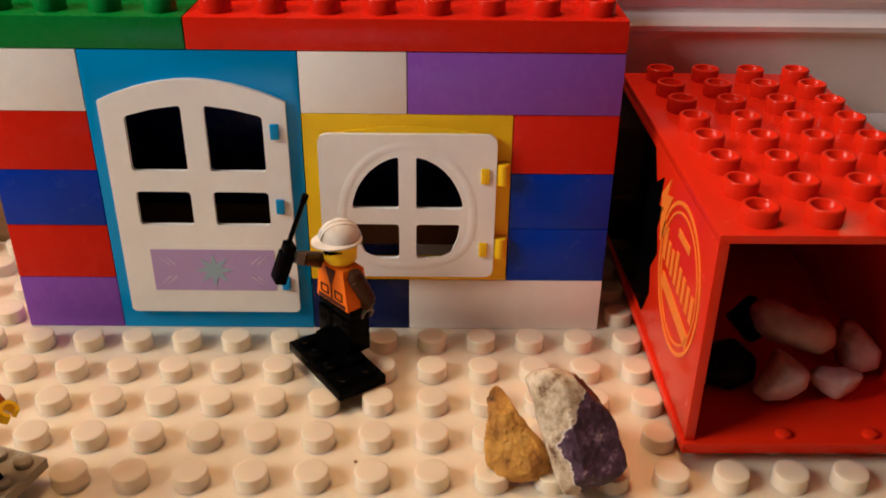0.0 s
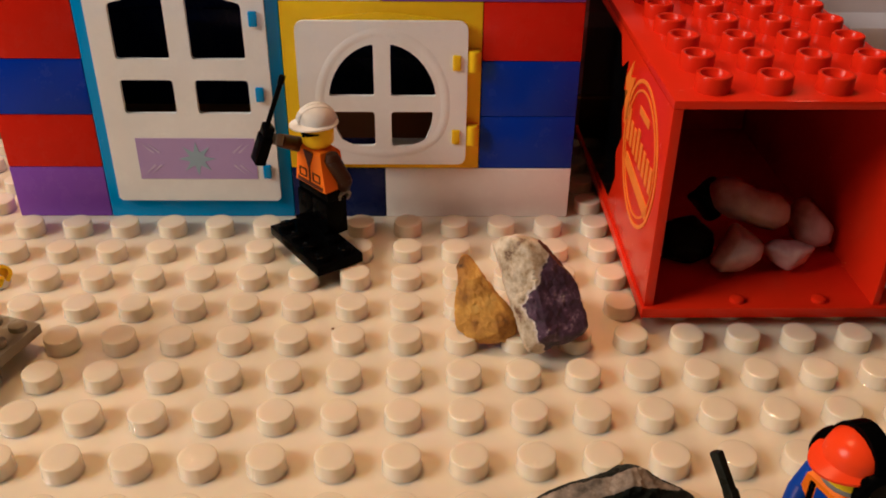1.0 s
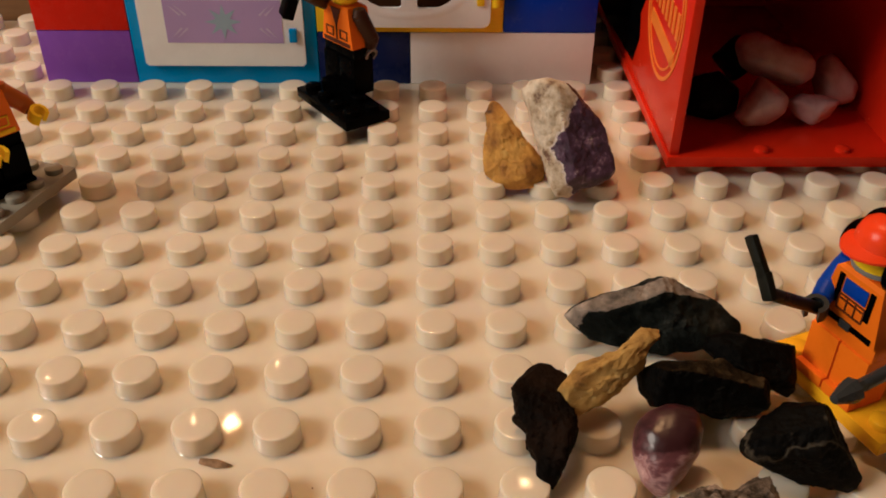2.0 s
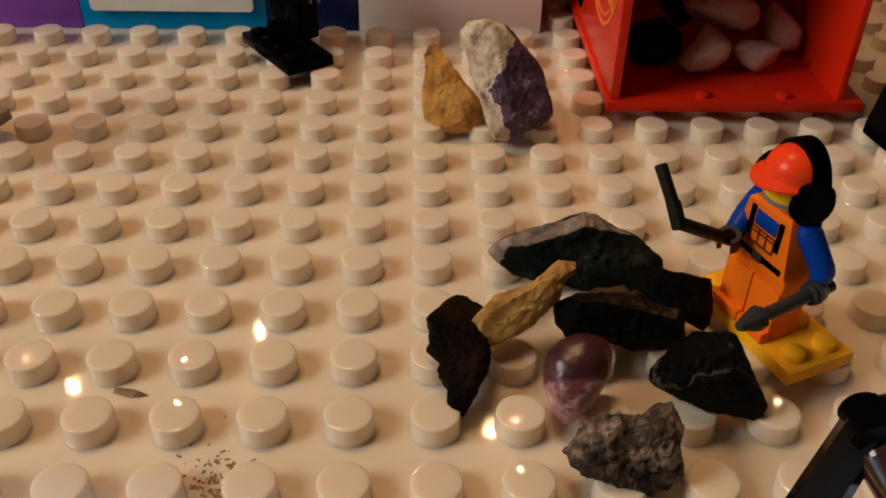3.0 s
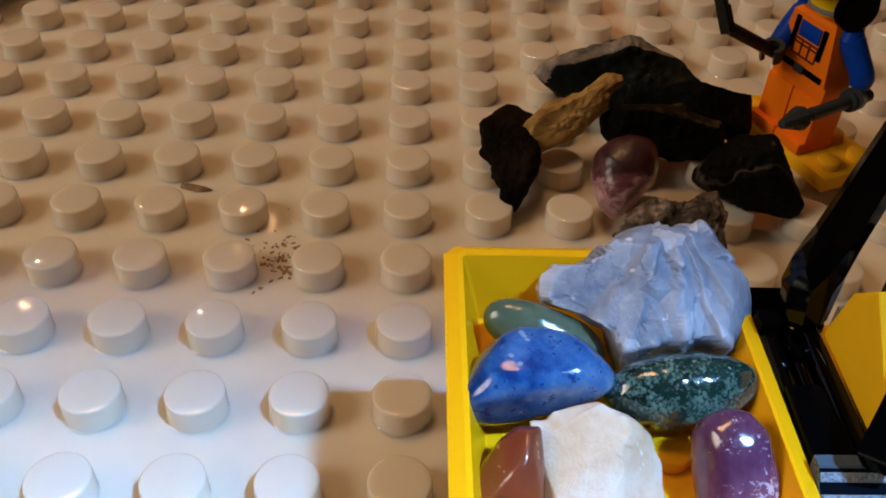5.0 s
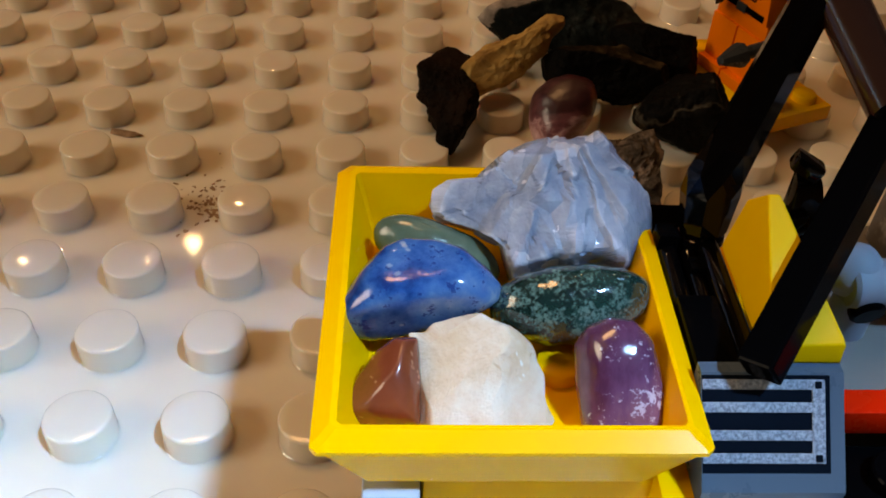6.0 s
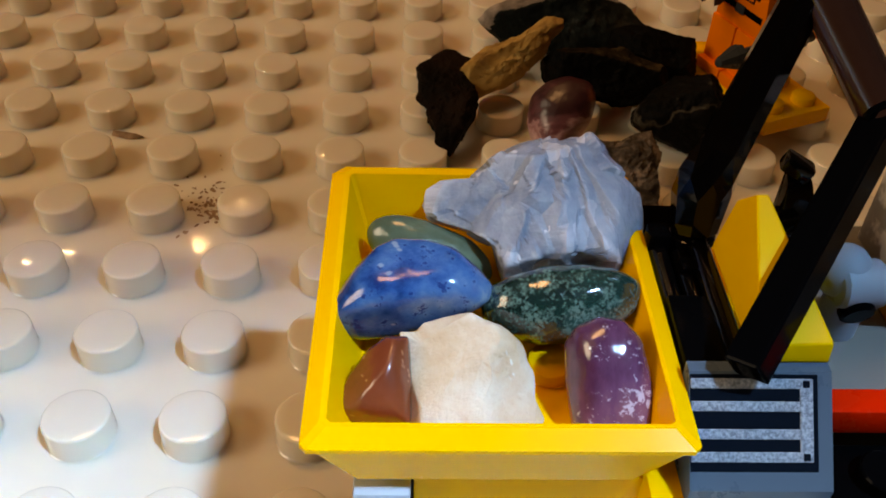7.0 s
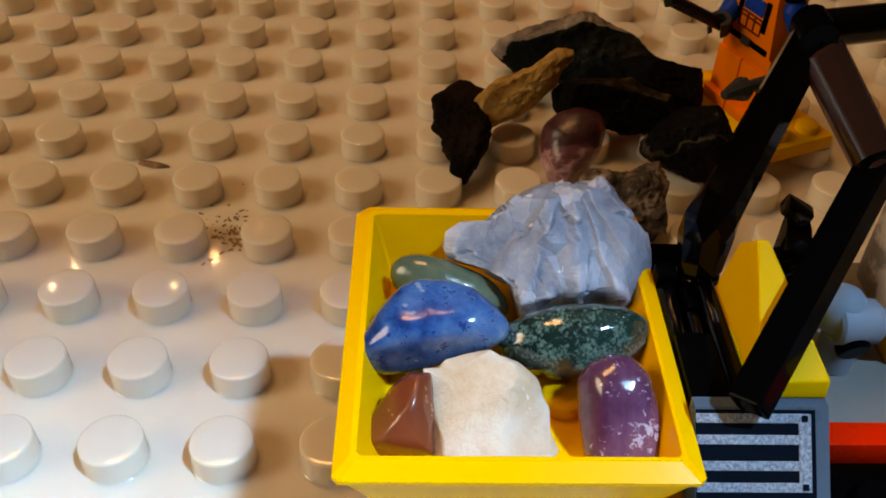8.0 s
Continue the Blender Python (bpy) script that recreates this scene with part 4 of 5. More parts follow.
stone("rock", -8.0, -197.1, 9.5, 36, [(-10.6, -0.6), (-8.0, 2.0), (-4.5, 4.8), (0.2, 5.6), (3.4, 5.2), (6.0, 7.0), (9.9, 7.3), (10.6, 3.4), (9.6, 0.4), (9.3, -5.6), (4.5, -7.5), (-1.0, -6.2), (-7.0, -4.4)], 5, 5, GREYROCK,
      "rough crystalline grey rock, paler towards its top", seed=17, facets=[(95, 34, 0.98, 0), (270, 60, 0.72, 0), (20, 36, 0.96, 0), (180, 36, 0.98, 0), (240, 40, 0.97, 0)], rough=0.8, fine=0.75, lay=15, boxy=0.55, group=PILE)
stone("rock", -18.4, -71.6, 17.0, 33, [(-13.4, 14.0), (-11.6, 16.0), (-6.0, 16.5), (-1.0, 15.4), (4.6, 10.8), (9.0, 3.6), (12.6, -5.6), (12.8, -9.6), (8.0, -12.9), (2.8, -14.4), (0.2, -16.6), (-3.6, -15.6), (-5.6, -11.4), (-7.4, -4.6), (-9.0, -0.5), (-11.0, 7.5)], 7, 7, [CRUST, CRUSTSIDE],
      "purple crystal rock with a cream crust", seed=21, facets=[(5, 72, 0.74, 0), (176, 34, 0.99, 0), (40, 22, 1.0, 1), (200, 66, 0.86, 0), (285, 42, 0.98, 0), (330, 32, 1.0, 0)], rough=0.5, fine=0.35, boxy=0.5, group="rocks on the plate")
stone("rock", -33.7, -67.3, 13.5, 33, [(-6.6, 11.0), (-5.0, 12.4), (-3.4, 11.2), (-0.6, 6.4), (2.2, 2.6), (5.6, -1.0), (9.0, -5.0), (9.8, -9.0), (8.2, -12.6), (2.0, -13.6), (-3.2, -12.8), (-8.0, -9.0), (-8.4, -3.0), (-7.2, 3.0), (-7.6, 8.0)], 6, 5, OCHRE,
      "ochre jasper chip standing on the plate", seed=23, facets=[(35, 30, 1.0, 0), (180, 40, 0.98, 0), (330, 48, 0.96, 0), (200, 66, 0.7, 0), (90, 62, 0.9, 0), (265, 40, 1.0, 0), (40, 74, 0.62, 0)], rough=0.6, fine=0.3, boxy=0.55, group="rocks on the plate")

stone("pebble", 50.6, -33.2, 23.6, 31, [(-12.6, 6.6), (-9.6, 9.6), (-4.0, 8.6), (1.6, 5.2), (8.0, 4.0), (12.2, 0.4), (11.6, -4.6), (7.0, -7.6), (0.0, -5.2), (-6.0, -3.4), (-11.0, -0.6)], 6, 9, QUARTZ, "pale pink long pebble lying on other pebbles", "pebble", 31, 14, rough=0.35, boxy=0.85, level=5, group=CRATE)
stone("pebble", 44.0, -45.6, 16.2, 31, [(-8.3, -4.4), (-4.4, 2.0), (-0.8, 8.0), (2.0, 6.6), (8.0, 1.6), (6.8, -3.6), (1.6, -7.2), (-5.0, -7.4)], 5.5, 7, QUARTZ, "pale triangular quartz pebble in the crate", "pebble", 32, 10, facets=[(60, 40, 1.1, 0), (160, 40, 1.1, 0), (280, 45, 1.1, 0)], sharp=9, level=5, group=CRATE)
stone("pebble", 60.2, -45.2, 13.6, 31, [(-8.0, 2.4), (-4.1, 4.6), (3.0, 4.4), (8.2, 2.4), (5.0, -2.6), (0.4, -5.2), (-4.4, -2.8)], 4.5, 6, QUARTZ, "small pinkish quartz pebble in the crate", "pebble", 33, 10, facets=[(80, 35, 1.1, 0), (240, 40, 1.1, 0), (300, 40, 1.1, 0)], sharp=9, level=5, group=CRATE)
stone("pebble", 71.0, -32.0, 17.6, 31, [(-6.8, 1.5), (-4.6, 7.0), (-2.0, 8.2), (3.2, 3.0), (7.0, -2.4), (5.6, -7.4), (0.0, -8.4), (-5.0, -5.6)], 5, 8, QUARTZ, "two-toned pink pebble against the crate's side", "pebble", 34, 10, rough=0.35, boxy=0.85, level=5, group=CRATE)
stone("pebble", 31.2, -37.0, 14.2, 31, [(-8, 5.1), (1.8, 7.8), (8, 1.5), (7.5, -4.7), (0, -7.8), (-8, -5.6)], 6, 8, JET, "black rounded pebble in the crate", "pebble", 35, 12, level=5, group=CRATE)
stone("pebble", 40.5, -23.0, 21.0, 31, [(-6.2, 0.9), (1.4, 7.6), (6.2, -3.7), (0.5, -7.6)], 6, 8, JET, "black pebble at the back of the crate", "pebble", 36, 12, level=5, group=CRATE)


# ---- toy mining truck ----
def truck():
    root = thing("toy_truck", -24, -262, 0, "yellow toy mining truck with tipper bed and black crane arm", "toy truck")
    inv = root.matrix_world.inverted()

    def sub(name, bm, mat, label="", parent=root, smooth=True):
        ob = part(name, bm, mat, parent, label, smooth=smooth)
        if parent is root:
            ob.matrix_parent_inverse = inv
        return ob

    # tipper bed: flared rim, sloping inner faces
    def ring(x0, x1, y0, y1, z, c=0.6):
        f = min(c, 0.6)
        return [(x0 + f, y0, z), (x1 - f, y0, z), (x1, y0 + f, z), (x1, y1 - c, z), (x1 - c, y1, z), (x0 + c, y1, z), (x0, y1 - c, z), (x0, y0 + f, z)]

    bm = bmesh.new()
    add_loft(bm, [ring(-43.5, -23, -274.5, -249, 33.0), ring(-47.0, -20.6, -279.2, -246, 35.2), ring(-50.6, -17.0, -280.8, -241.6, 41.5, 1.3), ring(-51.1, -16.6, -281.3, -241.1, 41.9, 1.5),
                  ring(-51.1, -16.6, -281.3, -241.1, 42.4, 1.5), ring(-49.5, -18.2, -279.5, -242.5, 43.25, 0.9), ring(-48.9, -18.6, -279.0, -243.6, 43.25, 0.4),
                  ring(-46.8, -20.4, -277.6, -246.8, 36.0, 0.3), ring(-46.5, -20.7, -277.3, -247.1, 35.8, 0.3)])
    bed = sub("tipper_bed", bm, TRUCK_YELLOW, "glossy yellow tipper bed", smooth=False)
    for x, y in ((-27.6, -266.5), (-35.6, -266.5), (-27.6, -258.5), (-35.6, -258.5)):
        bm = bmesh.new()
        add_lathe(bm, [(2.4, 0), (2.4, 1.5), (2.2, 1.7), (0, 1.7)], 20, 0, Matrix.Translation((x, y, 35.7)))
        part("stud", bm, TRUCK_YELLOW, bed)
    # body under the bed
    sub("chassis", box_mesh(-44, 20, -274, -240, 12, 24, 0.6), DARKGREY)
    bm = bmesh.new()
    add_box(bm, -41.3, -1.0, -277.6, -244, 24.05, 33.1, 0.3)
    sub("body", bm, TRUCK_YELLOW, "yellow body block")
    bm = bmesh.new()
    add_box(bm, -19.5, -2.2, -280.9, -246, 29.4, 34.3, 0.3)
    sub("deck", bm, TRUCK_YELLOW)
    bm = bmesh.new()
    add_box(bm, -47.0, -41.6, -279.5, -262, 26.0, 33.0, 0.4)
    add_rod(bm, (-44.3, -279.8, 30.5), (-44.3, -276, 30.5), 2.0)
    sub("side_bracket", bm, LIGHTGREY, "light grey bracket")
    for x, y in ((-38, -276), (-38, -238), (14, -276), (14, -238)):
        bm = bmesh.new()
        m = along((x, y, 11.0), (x, y + (2 if y > -250 else -2), 11.0))
        add_lathe(bm, [(0, -3.5), (8.6, -3.5), (10.6, -2.4), (11.0, 0), (10.6, 2.4), (8.6, 3.5), (0, 3.5)], 28, 0, m)
        wheel = sub("wheel", bm, BLACK, "black rubber tyre")
    # grille slope
    bm = bmesh.new()
    prof = [(-273.0, 34.3), (-281.2, 34.3), (-281.2, 36.4), (-273.6, 44.0), (-272.4, 44.0)]
    add_loft(bm, [[(x, y, z) for y, z in prof] for x in (-16.5, -3.4)])
    grille = sub("grille_slope", bm, BLUEGREY, "blue-grey slope with printed grille", smooth=False)
    u = Vector((0, 7.6, 7.6)).normalized()
    nrm = Vector((0, -u.z, u.y))
    base = Vector((0, -281.2, 36.4))

    def on_slope(x0, x1, s0, s1, lift, mat, name):
        bm = bmesh.new()
        a = base + u * s0 + nrm * (lift - 0.15)
        m = Matrix.Translation(a) @ Matrix(((1, 0, 0, 0), (0, u.y, nrm.y, 0), (0, u.z, nrm.z, 0), (0, 0, 0, 1)))
        add_box(bm, x0, x1, 0, s1 - s0, 0, 0.2, 0.06, 0, m, 1)
        part(name, bm, mat, grille)

    on_slope(-16.45, -4.7, 1.7, 10.5, 0.0, NAVYBLACK, "print")
    for s in (3.05, 5.1, 7.6, 9.65):
        on_slope(-16.4, -5.9, s - 0.46, s + 0.46, 0.08, SILVER, "bar")
    on_slope(-6.4, -5.2, 2.6, 10.1, 0.12, SILVER, "bar")
    for t0 in (2.75, 9.3):
        on_slope(-6.15, -5.5, t0, t0 + 0.65, 0.2, NAVYBLACK, "rivet")
    # yellow cab wedge
    bm = bmesh.new()
    add_hull(bm, [(-10.4, -272.6, 44.1), (-3.4, -272.6, 44.1), (-3.4, -256.5, 44.1), (-10.4, -256.5, 44.1), (-10.3, -272.6, 46.2), (-3.6, -272.6, 46.6), (-9.4, -260.6, 54.2), (-8.2, -260.6, 54.2), (-9.6, -257.4, 51), (-8.0, -257.4, 51)], 0.2)
    sub("wedge", bm, WEDGE, "yellow wedge brick", smooth=False)
    # black hinge rails beside the bed
    sub("rail_base", box_mesh(-16.4, -10.45, -272.4, -246, 34.4, 41.2, 0.4), BLACK)
    sub("rail_block", box_mesh(-16.3, -10.7, -272.3, -263.0, 40.9, 43.4, 0.4), BLACK)
    for x, z, r, ya, yb in ((-15.4, 41.9, 1.05, -272.6, -252.0), (-13.2, 42.0, 0.95, -272.2, -255.5), (-11.3, 43.0, 1.15, -271.6, -253.0)):
        bm = bmesh.new()
        add_rod(bm, (x, ya, z), (x, yb, z), r)
        sub("rail", bm, GLOSSBLACK)
    sub("bracket", box_mesh(-16.6, -14.2, -255.2, -252.8, 40.5, 44.2, 0.4), BLACK)
    sub("bracket", box_mesh(-14.0, -10.2, -259.5, -257.5, 40.5, 43.6, 0.4), BLACK)
    # crane arm: post, boom, bar, struts
    bend, apex, joint, foot = Vector((-11.7, -252, 48.3)), Vector((-4.6, -248.5, 71.0)), Vector((2.6, -254.5, 60.0)), Vector((-12.1, -275.0, 45.6))
    bm = bmesh.new()
    add_lathe(bm, [(0, 0), (2.3, 0), (2.3, 3.6), (2.6, 3.9), (2.6, 4.6), (2.2, 4.9), (2.3, 6.2), (0, 6.2)], 24, 0, along((-11.6, -254.5, 38.6), bend))
    sub("post", bm, GLOSSBLACK)

    def octagon(at, r, lean):
        m = along(at, at + lean) @ Matrix.Rotation(radians(22.5), 4, "Z")
        return [m @ Vector((r * math.cos(math.pi * k / 4), r * math.sin(math.pi * k / 4), 0)) for k in range(8)]

    rise, reach = Vector((0.0, 0.35, 1.0)), apex - bend
    bm = bmesh.new()
    add_loft(bm, [octagon(Vector((-11.6, -253.6, 43.8)), 2.5, rise), octagon(bend + Vector((0.4, -0.2, -0.6)), 3.1, rise), octagon(bend + Vector((0.8, 0.3, 1.6)), 3.1, rise + reach.normalized()), octagon(bend + reach * 0.22 + Vector((0.3, 0, 0)), 2.6, reach), octagon(apex, 2.0, reach)])
    boom = sub("boom", bm, GLOSSBLACK, "glossy black crane boom", smooth=False)
    bm = bmesh.new()
    add_rod(bm, apex + Vector((-1.0, 0, 0)), (14, -243, 70.5), 1.9, 0, 24)
    sub("jib", bm, GLOSSBLACK)
    bm = bmesh.new()
    add_rod(bm, apex + Vector((0.6, -0.5, -1.5)), joint + Vector((0.8, -0.6, -1.0)), 2.3)
    sub("strut", bm, PIPE, "dark glossy brown strut")
    bm = bmesh.new()
    add_beam(bm, joint + Vector((1.6, 0.8, 0.4)), foot, 3.4, 3.4, 0.3, 0, 20)
    sub("arm", bm, BLACK, smooth=False)
    bm = bmesh.new()
    add_rod(bm, apex + Vector((0, -2.0, 0)), apex + Vector((0, 2.0, 0)), 2.0)
    add_rod(bm, joint + Vector((0, -1.9, 0)), joint + Vector((0, 1.9, 0)), 2.0)
    sub("pivot", bm, BLACK)
    # cab side: grey deck, red strip, black studs, lever and white block
    sub("side_deck", box_mesh(-3.3, 26, -272.2, -246, 34.4, 38.4, 0.3), GREY, "light grey deck plate")
    sub("stripe", box_mesh(-3.2, 26, -275.2, -272.3, 37.0, 40.2, 0.3), RED, "red strip")
    bm = bmesh.new()
    add_box(bm, -3.2, 26, -283.5, -275.4, 31.6, 35.6, 0.3)
    for x in (2.0, 10.0, 18.0):
        add_lathe(bm, [(2.4, 0), (2.4, 1.4), (2.2, 1.6), (0, 1.6)], 20, 0, Matrix.Translation((x, -279.4, 35.5)))
    sub("side_step", bm, BLACK)
    bm = bmesh.new()
    add_lathe(bm, [(0, 0), (6.0, 0), (6.6, 0.8), (6.2, 2.4), (4.0, 3.6), (0, 4.0)], 28, 0, Matrix.Translation((3.5, -290.5, 33.0)))
    add_rod(bm, (3.5, -290.5, 25), (3.5, -290.5, 33.2), 2.4)
    add_beam(bm, (3.5, -290.5, 29), (3.5, -280, 30), 3, 2, 0.3)
    sub("lamp_dish", bm, BLUEGREY)
    bm = bmesh.new()
    add_rod(bm, (2.2, -262.6, 38.2), (2.2, -262.6, 43.5), 2.2)
    add_rod(bm, (0.4, -262.8, 44.6), (5.2, -262.4, 44.6), 2.5)
    add_rod(bm, (4.8, -262.4, 44.6), (14, -263, 44.0), 1.5)
    add_lathe(bm, [(0, -2.9), (1.6, -2.5), (2.6, -1.3), (2.95, 0), (2.6, 1.3), (1.6, 2.5), (0, 2.9)], 20, 0, Matrix.Translation((1.6, -261.4, 45.2)))
    lever = sub("lever", bm, LEVER, "light grey lever")
    bm = bmesh.new()
    add_rod(bm, (2.6, -265.2, 42.6), (2.4, -263.4, 43.2), 1.8)
    sub("socket", bm, BLACK)
    sub("block", box_mesh(10.0, 19, -258, -248, 38.5, 50, 0.3), SPECKLED, "white block with grey blotches")
    sub("clip", box_mesh(8, 11.5, -263, -259, 38.5, 43.5, 0.3), TRUCK_YELLOW)
    bm = bmesh.new()
    add_hull(bm, [(-3.6, -256.0, 42.0), (1.6, -256.0, 42.0), (1.6, -252.6, 42.0), (-3.6, -252.6, 42.0), (-3.4, -254.2, 50.4), (-0.6, -254.2, 50.4), (-0.8, -252.0, 51.4), (-3.2, -252.0, 51.4)], 0.4)
    add_box(bm, -1.6, 1.6, -1.3, 1.3, -0.9, 0.9, 0.4, 0, Matrix.Translation((-2.4, -252.9, 51.9)) @ Matrix.Rotation(radians(24), 4, 'Y') @ Matrix.Rotation(radians(-18), 4, 'Z'))
    add_beam(bm, (-5.4, -255.2, 45.4), (-1.6, -254.6, 46.6), 2.6, 2.8, 0.5)
    add_rod(bm, (1.2, -254.4, 45.0), (4.0, -254.2, 45.4), 1.5)
    sub("latch", bm, GLOSSBLACK)


LEVER = plastic("lever_grey", (0.26, 0.30, 0.35), 0.3)
WEDGE = plastic("wedge_yellow", (0.80, 0.45, 0.0), 0.4, shine=0.03)
NAVYBLACK = plastic("grille_print", (0.003, 0.005, 0.009), 0.35)
PIPE = plastic("strut_brown", (0.040, 0.015, 0.009), 0.1, shine=0.5)
SPECKLED = stone_material("blotched_white", [(0.50, (0.72, 0.70, 0.66)), (0.58, (0.25, 0.24, 0.23))], 160, 0.35, 0.05)
truck()

# the white flecks of this crystal are sparkle painted into the colour
ICE = stone_material("blue_calcite", [(0.36, (0.235, 0.28, 0.37)), (0.5, (0.35, 0.40, 0.485)), (0.64, (0.445, 0.49, 0.565))], 190, 0.16, 0.4, 0.0005, scatter=0.4, clear=0.12, cells=((0.80, 0.81, 0.85), 260, (1.6, 1.0, 0.6), 0.76), fleck=((0.84, 0.85, 0.88), 1600, 300, 1.0), edge=((0.80, 0.81, 0.86), 0.525, 0.59))
SAGE = stone_material("sage_aventurine", [(0.35, (0.07, 0.10, 0.06)), (0.7, (0.17, 0.21, 0.13))], 90, 0.2, 0.05, gloss=0.4, scatter=0.2)
AZURE = stone_material("blue_aventurine", [(0.34, (0.005, 0.020, 0.105)), (0.44, (0.020, 0.075, 0.245)), (0.54, (0.054, 0.140, 0.33)), (0.64, (0.12, 0.21, 0.37)), (0.74, (0.30, 0.35, 0.40))], 170, 0.14, 0.03, gloss=0.35, scatter=0.1, fleck=((0.010, 0.03, 0.15), 1400, 520, 0.97), edge=((0.22, 0.29, 0.40), 0.52, 0.60))
MOSS = stone_material("moss_agate", [(0.36, (0.003, 0.010, 0.008)), (0.55, (0.012, 0.040, 0.031)), (0.72, (0.030, 0.075, 0.056))], 160, 0.1, 0.04, gloss=1.0, fleck=((0.13, 0.21, 0.17), 2400, 420, 0.83))
JASPER = stone_material("red_jasper", [(0.35, (0.15, 0.030, 0.010)), (0.7, (0.25, 0.060, 0.022))], 80, 0.24, 0.05, gloss=0.5, edge=((0.36, 0.13, 0.06), 0.52, 0.62))
# a few pale flecks paint glints onto the cream chip
CALCITE = stone_material("cream_calcite", [(0.38, (0.68, 0.46, 0.26)), (0.5, (0.75, 0.56, 0.37)), (0.62, (0.81, 0.68, 0.51))], 130, 0.4, 0.7, 0.0005, gloss=0.1, scatter=0.4, fleck=((0.88, 0.80, 0.68), 1800, 200, 1.0), edge=((0.86, 0.78, 0.66), 0.53, 0.64))
AMETHYST = stone_material("amethyst", [(0.30, (0.20, 0.09, 0.05)), (0.42, (0.10, 0.03, 0.075)), (0.54, (0.17, 0.065, 0.13)), (0.68, (0.28, 0.13, 0.16))], 90, 0.14, 0.06, gloss=0.6, scatter=0.3, clear=0.12, stretch=(1.6, 0.8, 0.6), fleck=((0.66, 0.56, 0.64), 1500, 210, 0.95))

stone("crystal", -28.7, -249.8, 44.0, 42, [(-12.2, -0.3), (-11.6, 1.5), (-9.8, 2.6), (-6.6, 2.7), (-4.5, 4.4), (-1.4, 6.2), (1.1, 7.0), (2.3, 7.6), (3.2, 7.3), (4.6, 7.8), (6.1, 7.6), (7.6, 6.2), (8.9, 4.5), (9.9, 4.3), (10.5, 3.2), (11.6, 2.0), (12.0, 0.4), (12.2, -2.3), (11.4, -4.8), (10.6, -8.2), (3.1, -8.9), (-2.5, -8.9), (-3.7, -6.4), (-4.4, -4.8), (-7.5, -3.0), (-10.6, -2.0)],
      6.5, 5, ICE, "rough pale blue calcite crystal on polished stones", "crystal", 41, facets=[(100, 26, 1.0, 0), (40, 28, 1.0, 0), (180, 30, 0.98, 0), (160, 66, 0.75, 0), (0, 36, 0.98, 0), (275, 30, 1.0, 0), (60, 70, 0.84, 0)], rough=0.25, fine=0.12, boxy=0.5, sharp=60,
      fan=(2.6, 9.5, (-80, 0.2), (-54, -0.2), (-38, -0.7), (-33, 0.5), (-20, 0.5), (-17, -0.1), (-5, -0.2), (-1, 0.8), (10, -0.5), (14, -0.4), (16, 0.5), (24, -0.5), (30, 0.6), (44, -0.2), (46, 0.1), (60, 0.0)), steps=0.36, grainy=True, group=LOAD)
stone("gemstone", -39.5, -253.0, 40.0, 42, [(-7.5, 2.0), (-6.3, 3.5), (-4.1, 3.9), (-1.6, 3.5), (1.5, 2.4), (4.6, 0.9), (6.2, -1.0), (6.9, -3.0), (5.8, -3.8), (2.1, -3.2), (-2.6, -2.0), (-6.5, -0.6)], 3, 4, SAGE, "polished pale green tumbled stone", "gemstone", 42, soft=40, rough=0.1, boxy=1.0, group=LOAD)
stone("gemstone", -41.9, -261.3, 42.0, 42, [(-8.5, -3.4), (-7.7, -1.1), (-5.5, 2.2), (-3.4, 4.4), (-1.6, 5.2), (1.6, 5.1), (4.6, 4.2), (7.0, 2.2), (8.6, 0.5), (8.4, -0.9), (6.6, -2.1), (2.0, -3.9), (-2.0, -5.0), (-4.8, -5.3), (-7.6, -4.7)], 5.2, 4, AZURE, "polished speckled blue tumbled stone with a soft ridge", "gemstone", 43, soft=4,
      facets=[(97, 48, 1.26, 0), (277, 40, 1.10, 0), (10, 40, 1.16, 0)], sharp=14, rough=0.08, boxy=0.7, group=LOAD)
stone("gemstone", -26.6, -262.3, 40.6, 42, [(-8.2, -0.1), (-7.4, 1.9), (-5.3, 3.2), (-1.8, 4.2), (2.2, 4.5), (5.7, 4.1), (7.8, 3.0), (8.4, 1.8), (7.9, 0.0), (5.4, -2.2), (1.1, -3.7), (-2.3, -3.8), (-5.8, -2.9), (-7.8, -1.5)], 4, 4, MOSS, "polished dark green speckled tumbled stone", "gemstone", 44, soft=12, rough=0.1, boxy=0.9, group=LOAD)
stone("gemstone", -45.0, -271.6, 39.5, 42, [(-3.5, -1.4), (-2.6, 0.9), (-0.8, 3.2), (0.9, 4.5), (3.1, 4.5), (3.5, 0), (3.4, -3.5), (-0.9, -4.5), (-3.1, -3.5)], 3.2, 3, JASPER, "polished brick-red jasper stone", "gemstone", 45, soft=3,
      facets=[(140, 38, 1.08, 0), (25, 44, 1.10, 0), (262, 40, 1.0, 0)], sharp=15, rough=0.08, boxy=0.7, group=LOAD)
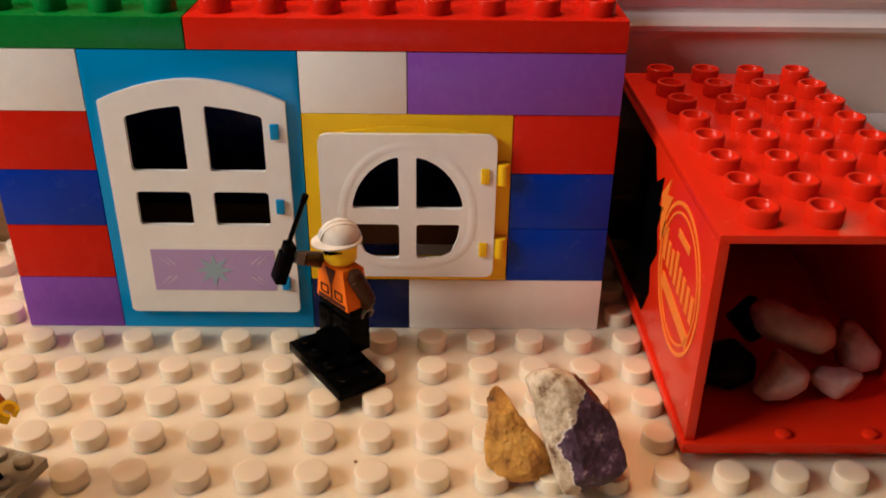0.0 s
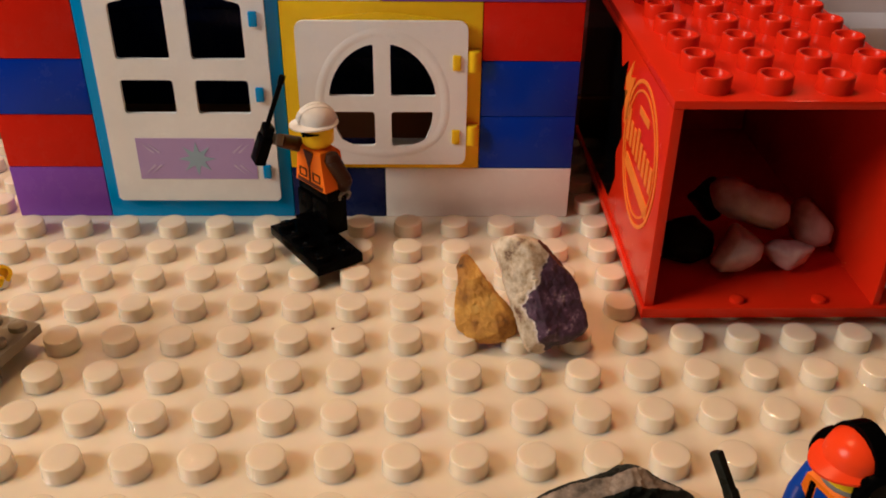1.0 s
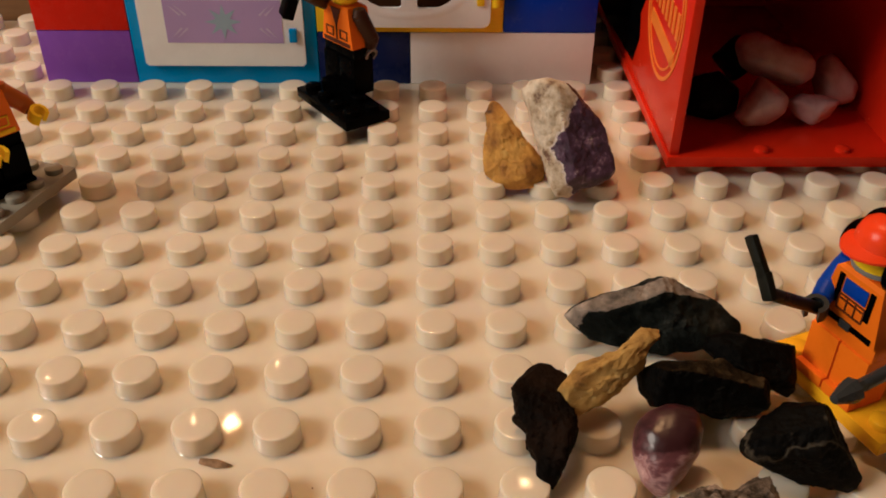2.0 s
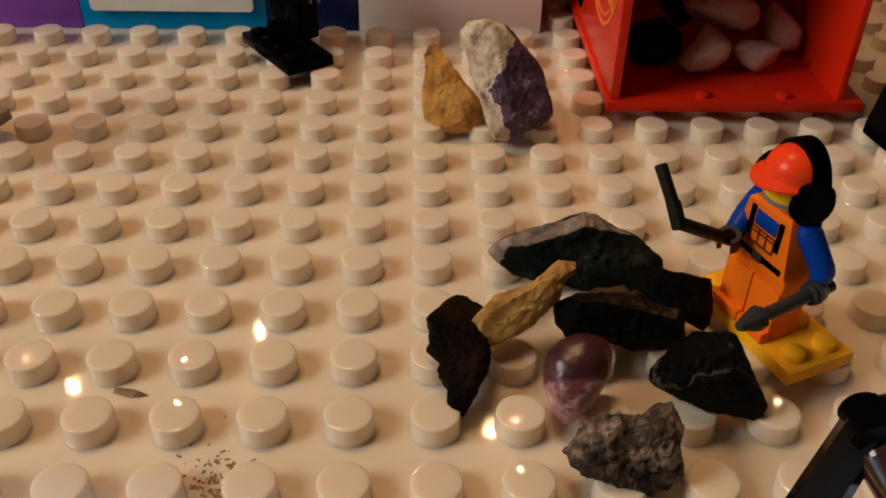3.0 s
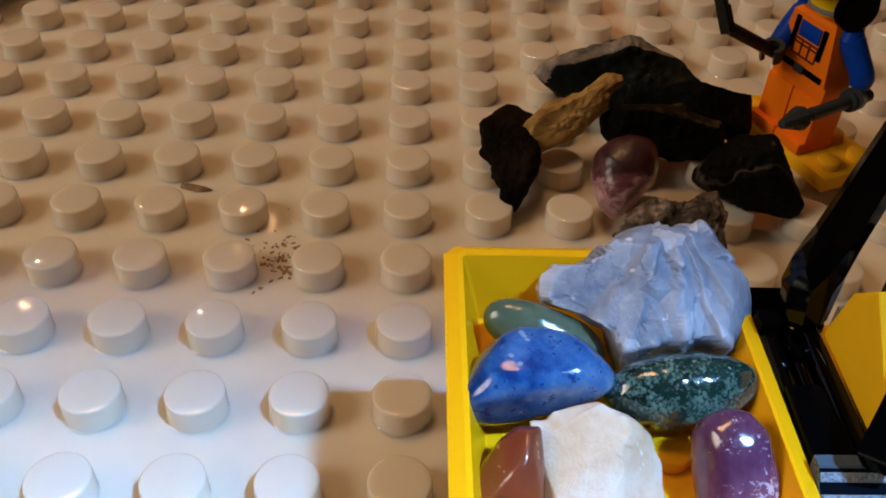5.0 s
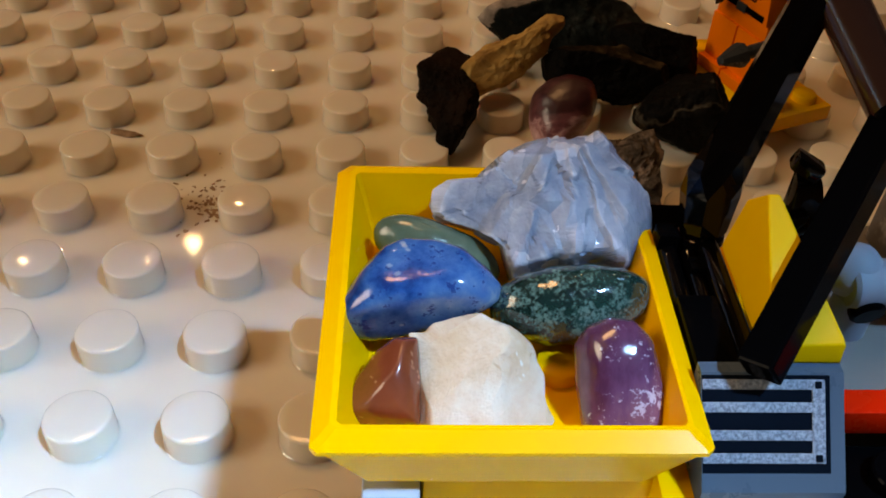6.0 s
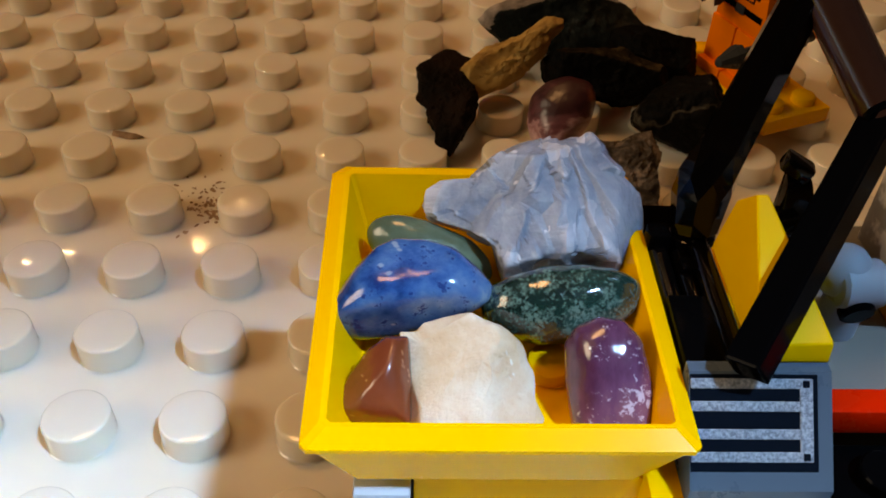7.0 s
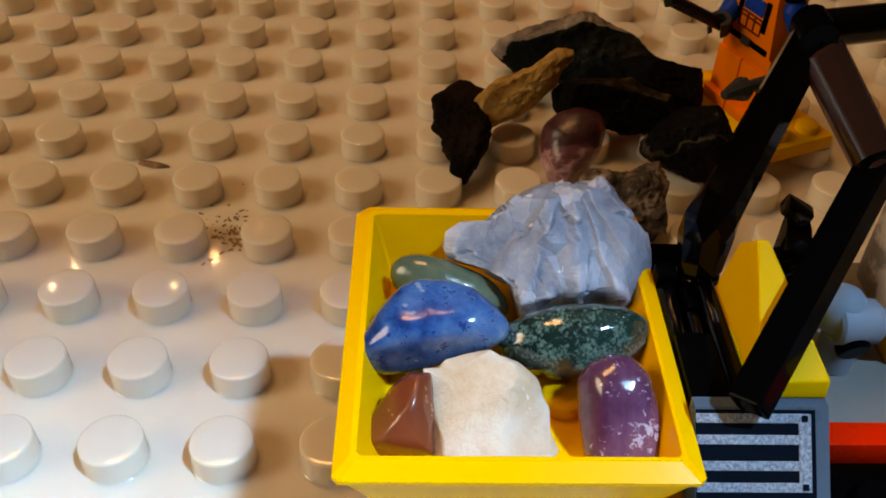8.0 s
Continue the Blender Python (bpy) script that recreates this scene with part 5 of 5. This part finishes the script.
stone("crystal", -35.8, -270.9, 39.5, 42, [(-7.0, 4.3), (-5.5, 4.3), (-4.6, 5.2), (-2.6, 5.8), (-0.2, 6.3), (1.4, 5.5), (2.9, 5.0), (4.2, 3.9), (4.8, 3.4), (5.2, 1.8), (6.0, 0.2), (5.9, -1.6), (7.1, -3.9), (7.4, -5.6), (0.7, -5.9), (-5.9, -5.8), (-6.2, -0.5), (-6.8, 2.2)], 2.6, 3, CALCITE, "rough cream calcite chip", "crystal", 46,
      facets=[(90, 84, 0.92, 0), (40, 38, 1.0, 0), (120, 62, 1.0, 0), (185, 30, 1.0, 0), (0, 64, 1.02, 0)], rough=0.05, fine=0.07, boxy=0.3, sharp=60, grainy=True, group=LOAD)
stone("gemstone", -22.7, -271.8, 40.0, 42, [(-4.5, 3.6), (-3.4, 5.4), (-1.2, 6.3), (1.0, 6.1), (2.6, 4.6), (3.5, 1.4), (4.3, -2.3), (4.8, -5.7), (0.4, -6.2), (-3.5, -5.8), (-4.3, 0.1)], 3.4, 3, AMETHYST, "polished purple amethyst stone with pale veins", "gemstone", 47, soft=4,
      facets=[(0, 38, 1.16, 0), (180, 38, 1.16, 0)], sharp=12, rough=0.1, boxy=0.8, group=LOAD)


# ---- studded base plate, last ----
def base_plate():
    x0, x1, y0, y1 = -288, 192, -400, 64
    root = thing("toy_baseplate", -48, -168, -4, "large glossy cream studded toy base plate", "toy base plate")
    inv = root.matrix_world.inverted()
    sheet = part("sheet", box_mesh(x0, x1, y0, y1, -4, 0, 0.8), CREAM, root, smooth=True)
    sheet.matrix_parent_inverse = inv
    rest = bmesh.new()
    first, n = None, 0
    for j in range(-4, 25):
        for i in range(-12, 18):
            x, y = -8 - PITCH * i, -8 - PITCH * j
            if 0 <= i <= 11 and j < 0:
                continue
            if 0 <= j <= 17 and -3 <= i <= 11 and n < 300:
                n += 1
                m = spot(x + 48, y + 168, 4)
                if first is None:
                    bm = bmesh.new()
                    add_lathe(bm, stud_profile(4.75, 4.4), 24)
                    first = part("stud", bm, CREAM, root, smooth=True)
                    first.matrix_basis = m
                else:
                    shared("stud", first, root, m)
            else:
                add_lathe(rest, stud_profile(4.75, 4.4), 20, 0, Matrix.Translation((x, y, 0)))
    more = part("outer_studs", rest, CREAM, root, smooth=True)
    more.matrix_parent_inverse = inv
    tagged(more, kind="stuff")


base_plate()


LITTER = stone_material("dry_litter", [(0.35, (0.16, 0.085, 0.035)), (0.7, (0.40, 0.26, 0.15))], 400, 0.8, 0.3)


def litter():
    bm = bmesh.new()
    add_hull(bm, [(-102.6, -174.6, 0.1), (-102.3, -173.8, 1.0), (-99, -173.4, 0.1), (-95.7, -175.0, 0.1), (-96.2, -175.6, 0.6), (-99, -175.9, 0.1), (-100, -174.6, 1.2), (-97.4, -175.0, 1.0)], 0.1)
    tagged(part("leaf", bm, LITTER), "brown dry leaf scrap on the base plate", "leaf")
    rnd = random.Random(8)
    bm = bmesh.new()
    for _ in range(90):
        x, y = -80 + rnd.gauss(0, 3.2), -195 + rnd.gauss(0, 3.8)
        r = rnd.uniform(0.10, 0.42)
        add_lathe(bm, [(r, 0.0), (r * 0.7, 0.08), (0, 0.1)], 6, 0, Matrix.Translation((x, y, 0.02)) @ Matrix.Rotation(rnd.uniform(0, 3), 4, "Z") @ Matrix.Diagonal((rnd.uniform(0.8, 2.6), 1, 1, 1)))
    for x, y in ((-104.7, -48.5), (-88.4, -118.3), (-77, -64)):
        add_lathe(bm, [(0.6, 0.0), (0.4, 0.3), (0, 0.4)], 6, 0, Matrix.Translation((x, y, 0.02)))
    tagged(part("crumbs", bm, LITTER), "scattered brown crumbs and stain on the base plate", "crumbs", kind="stuff")


litter()
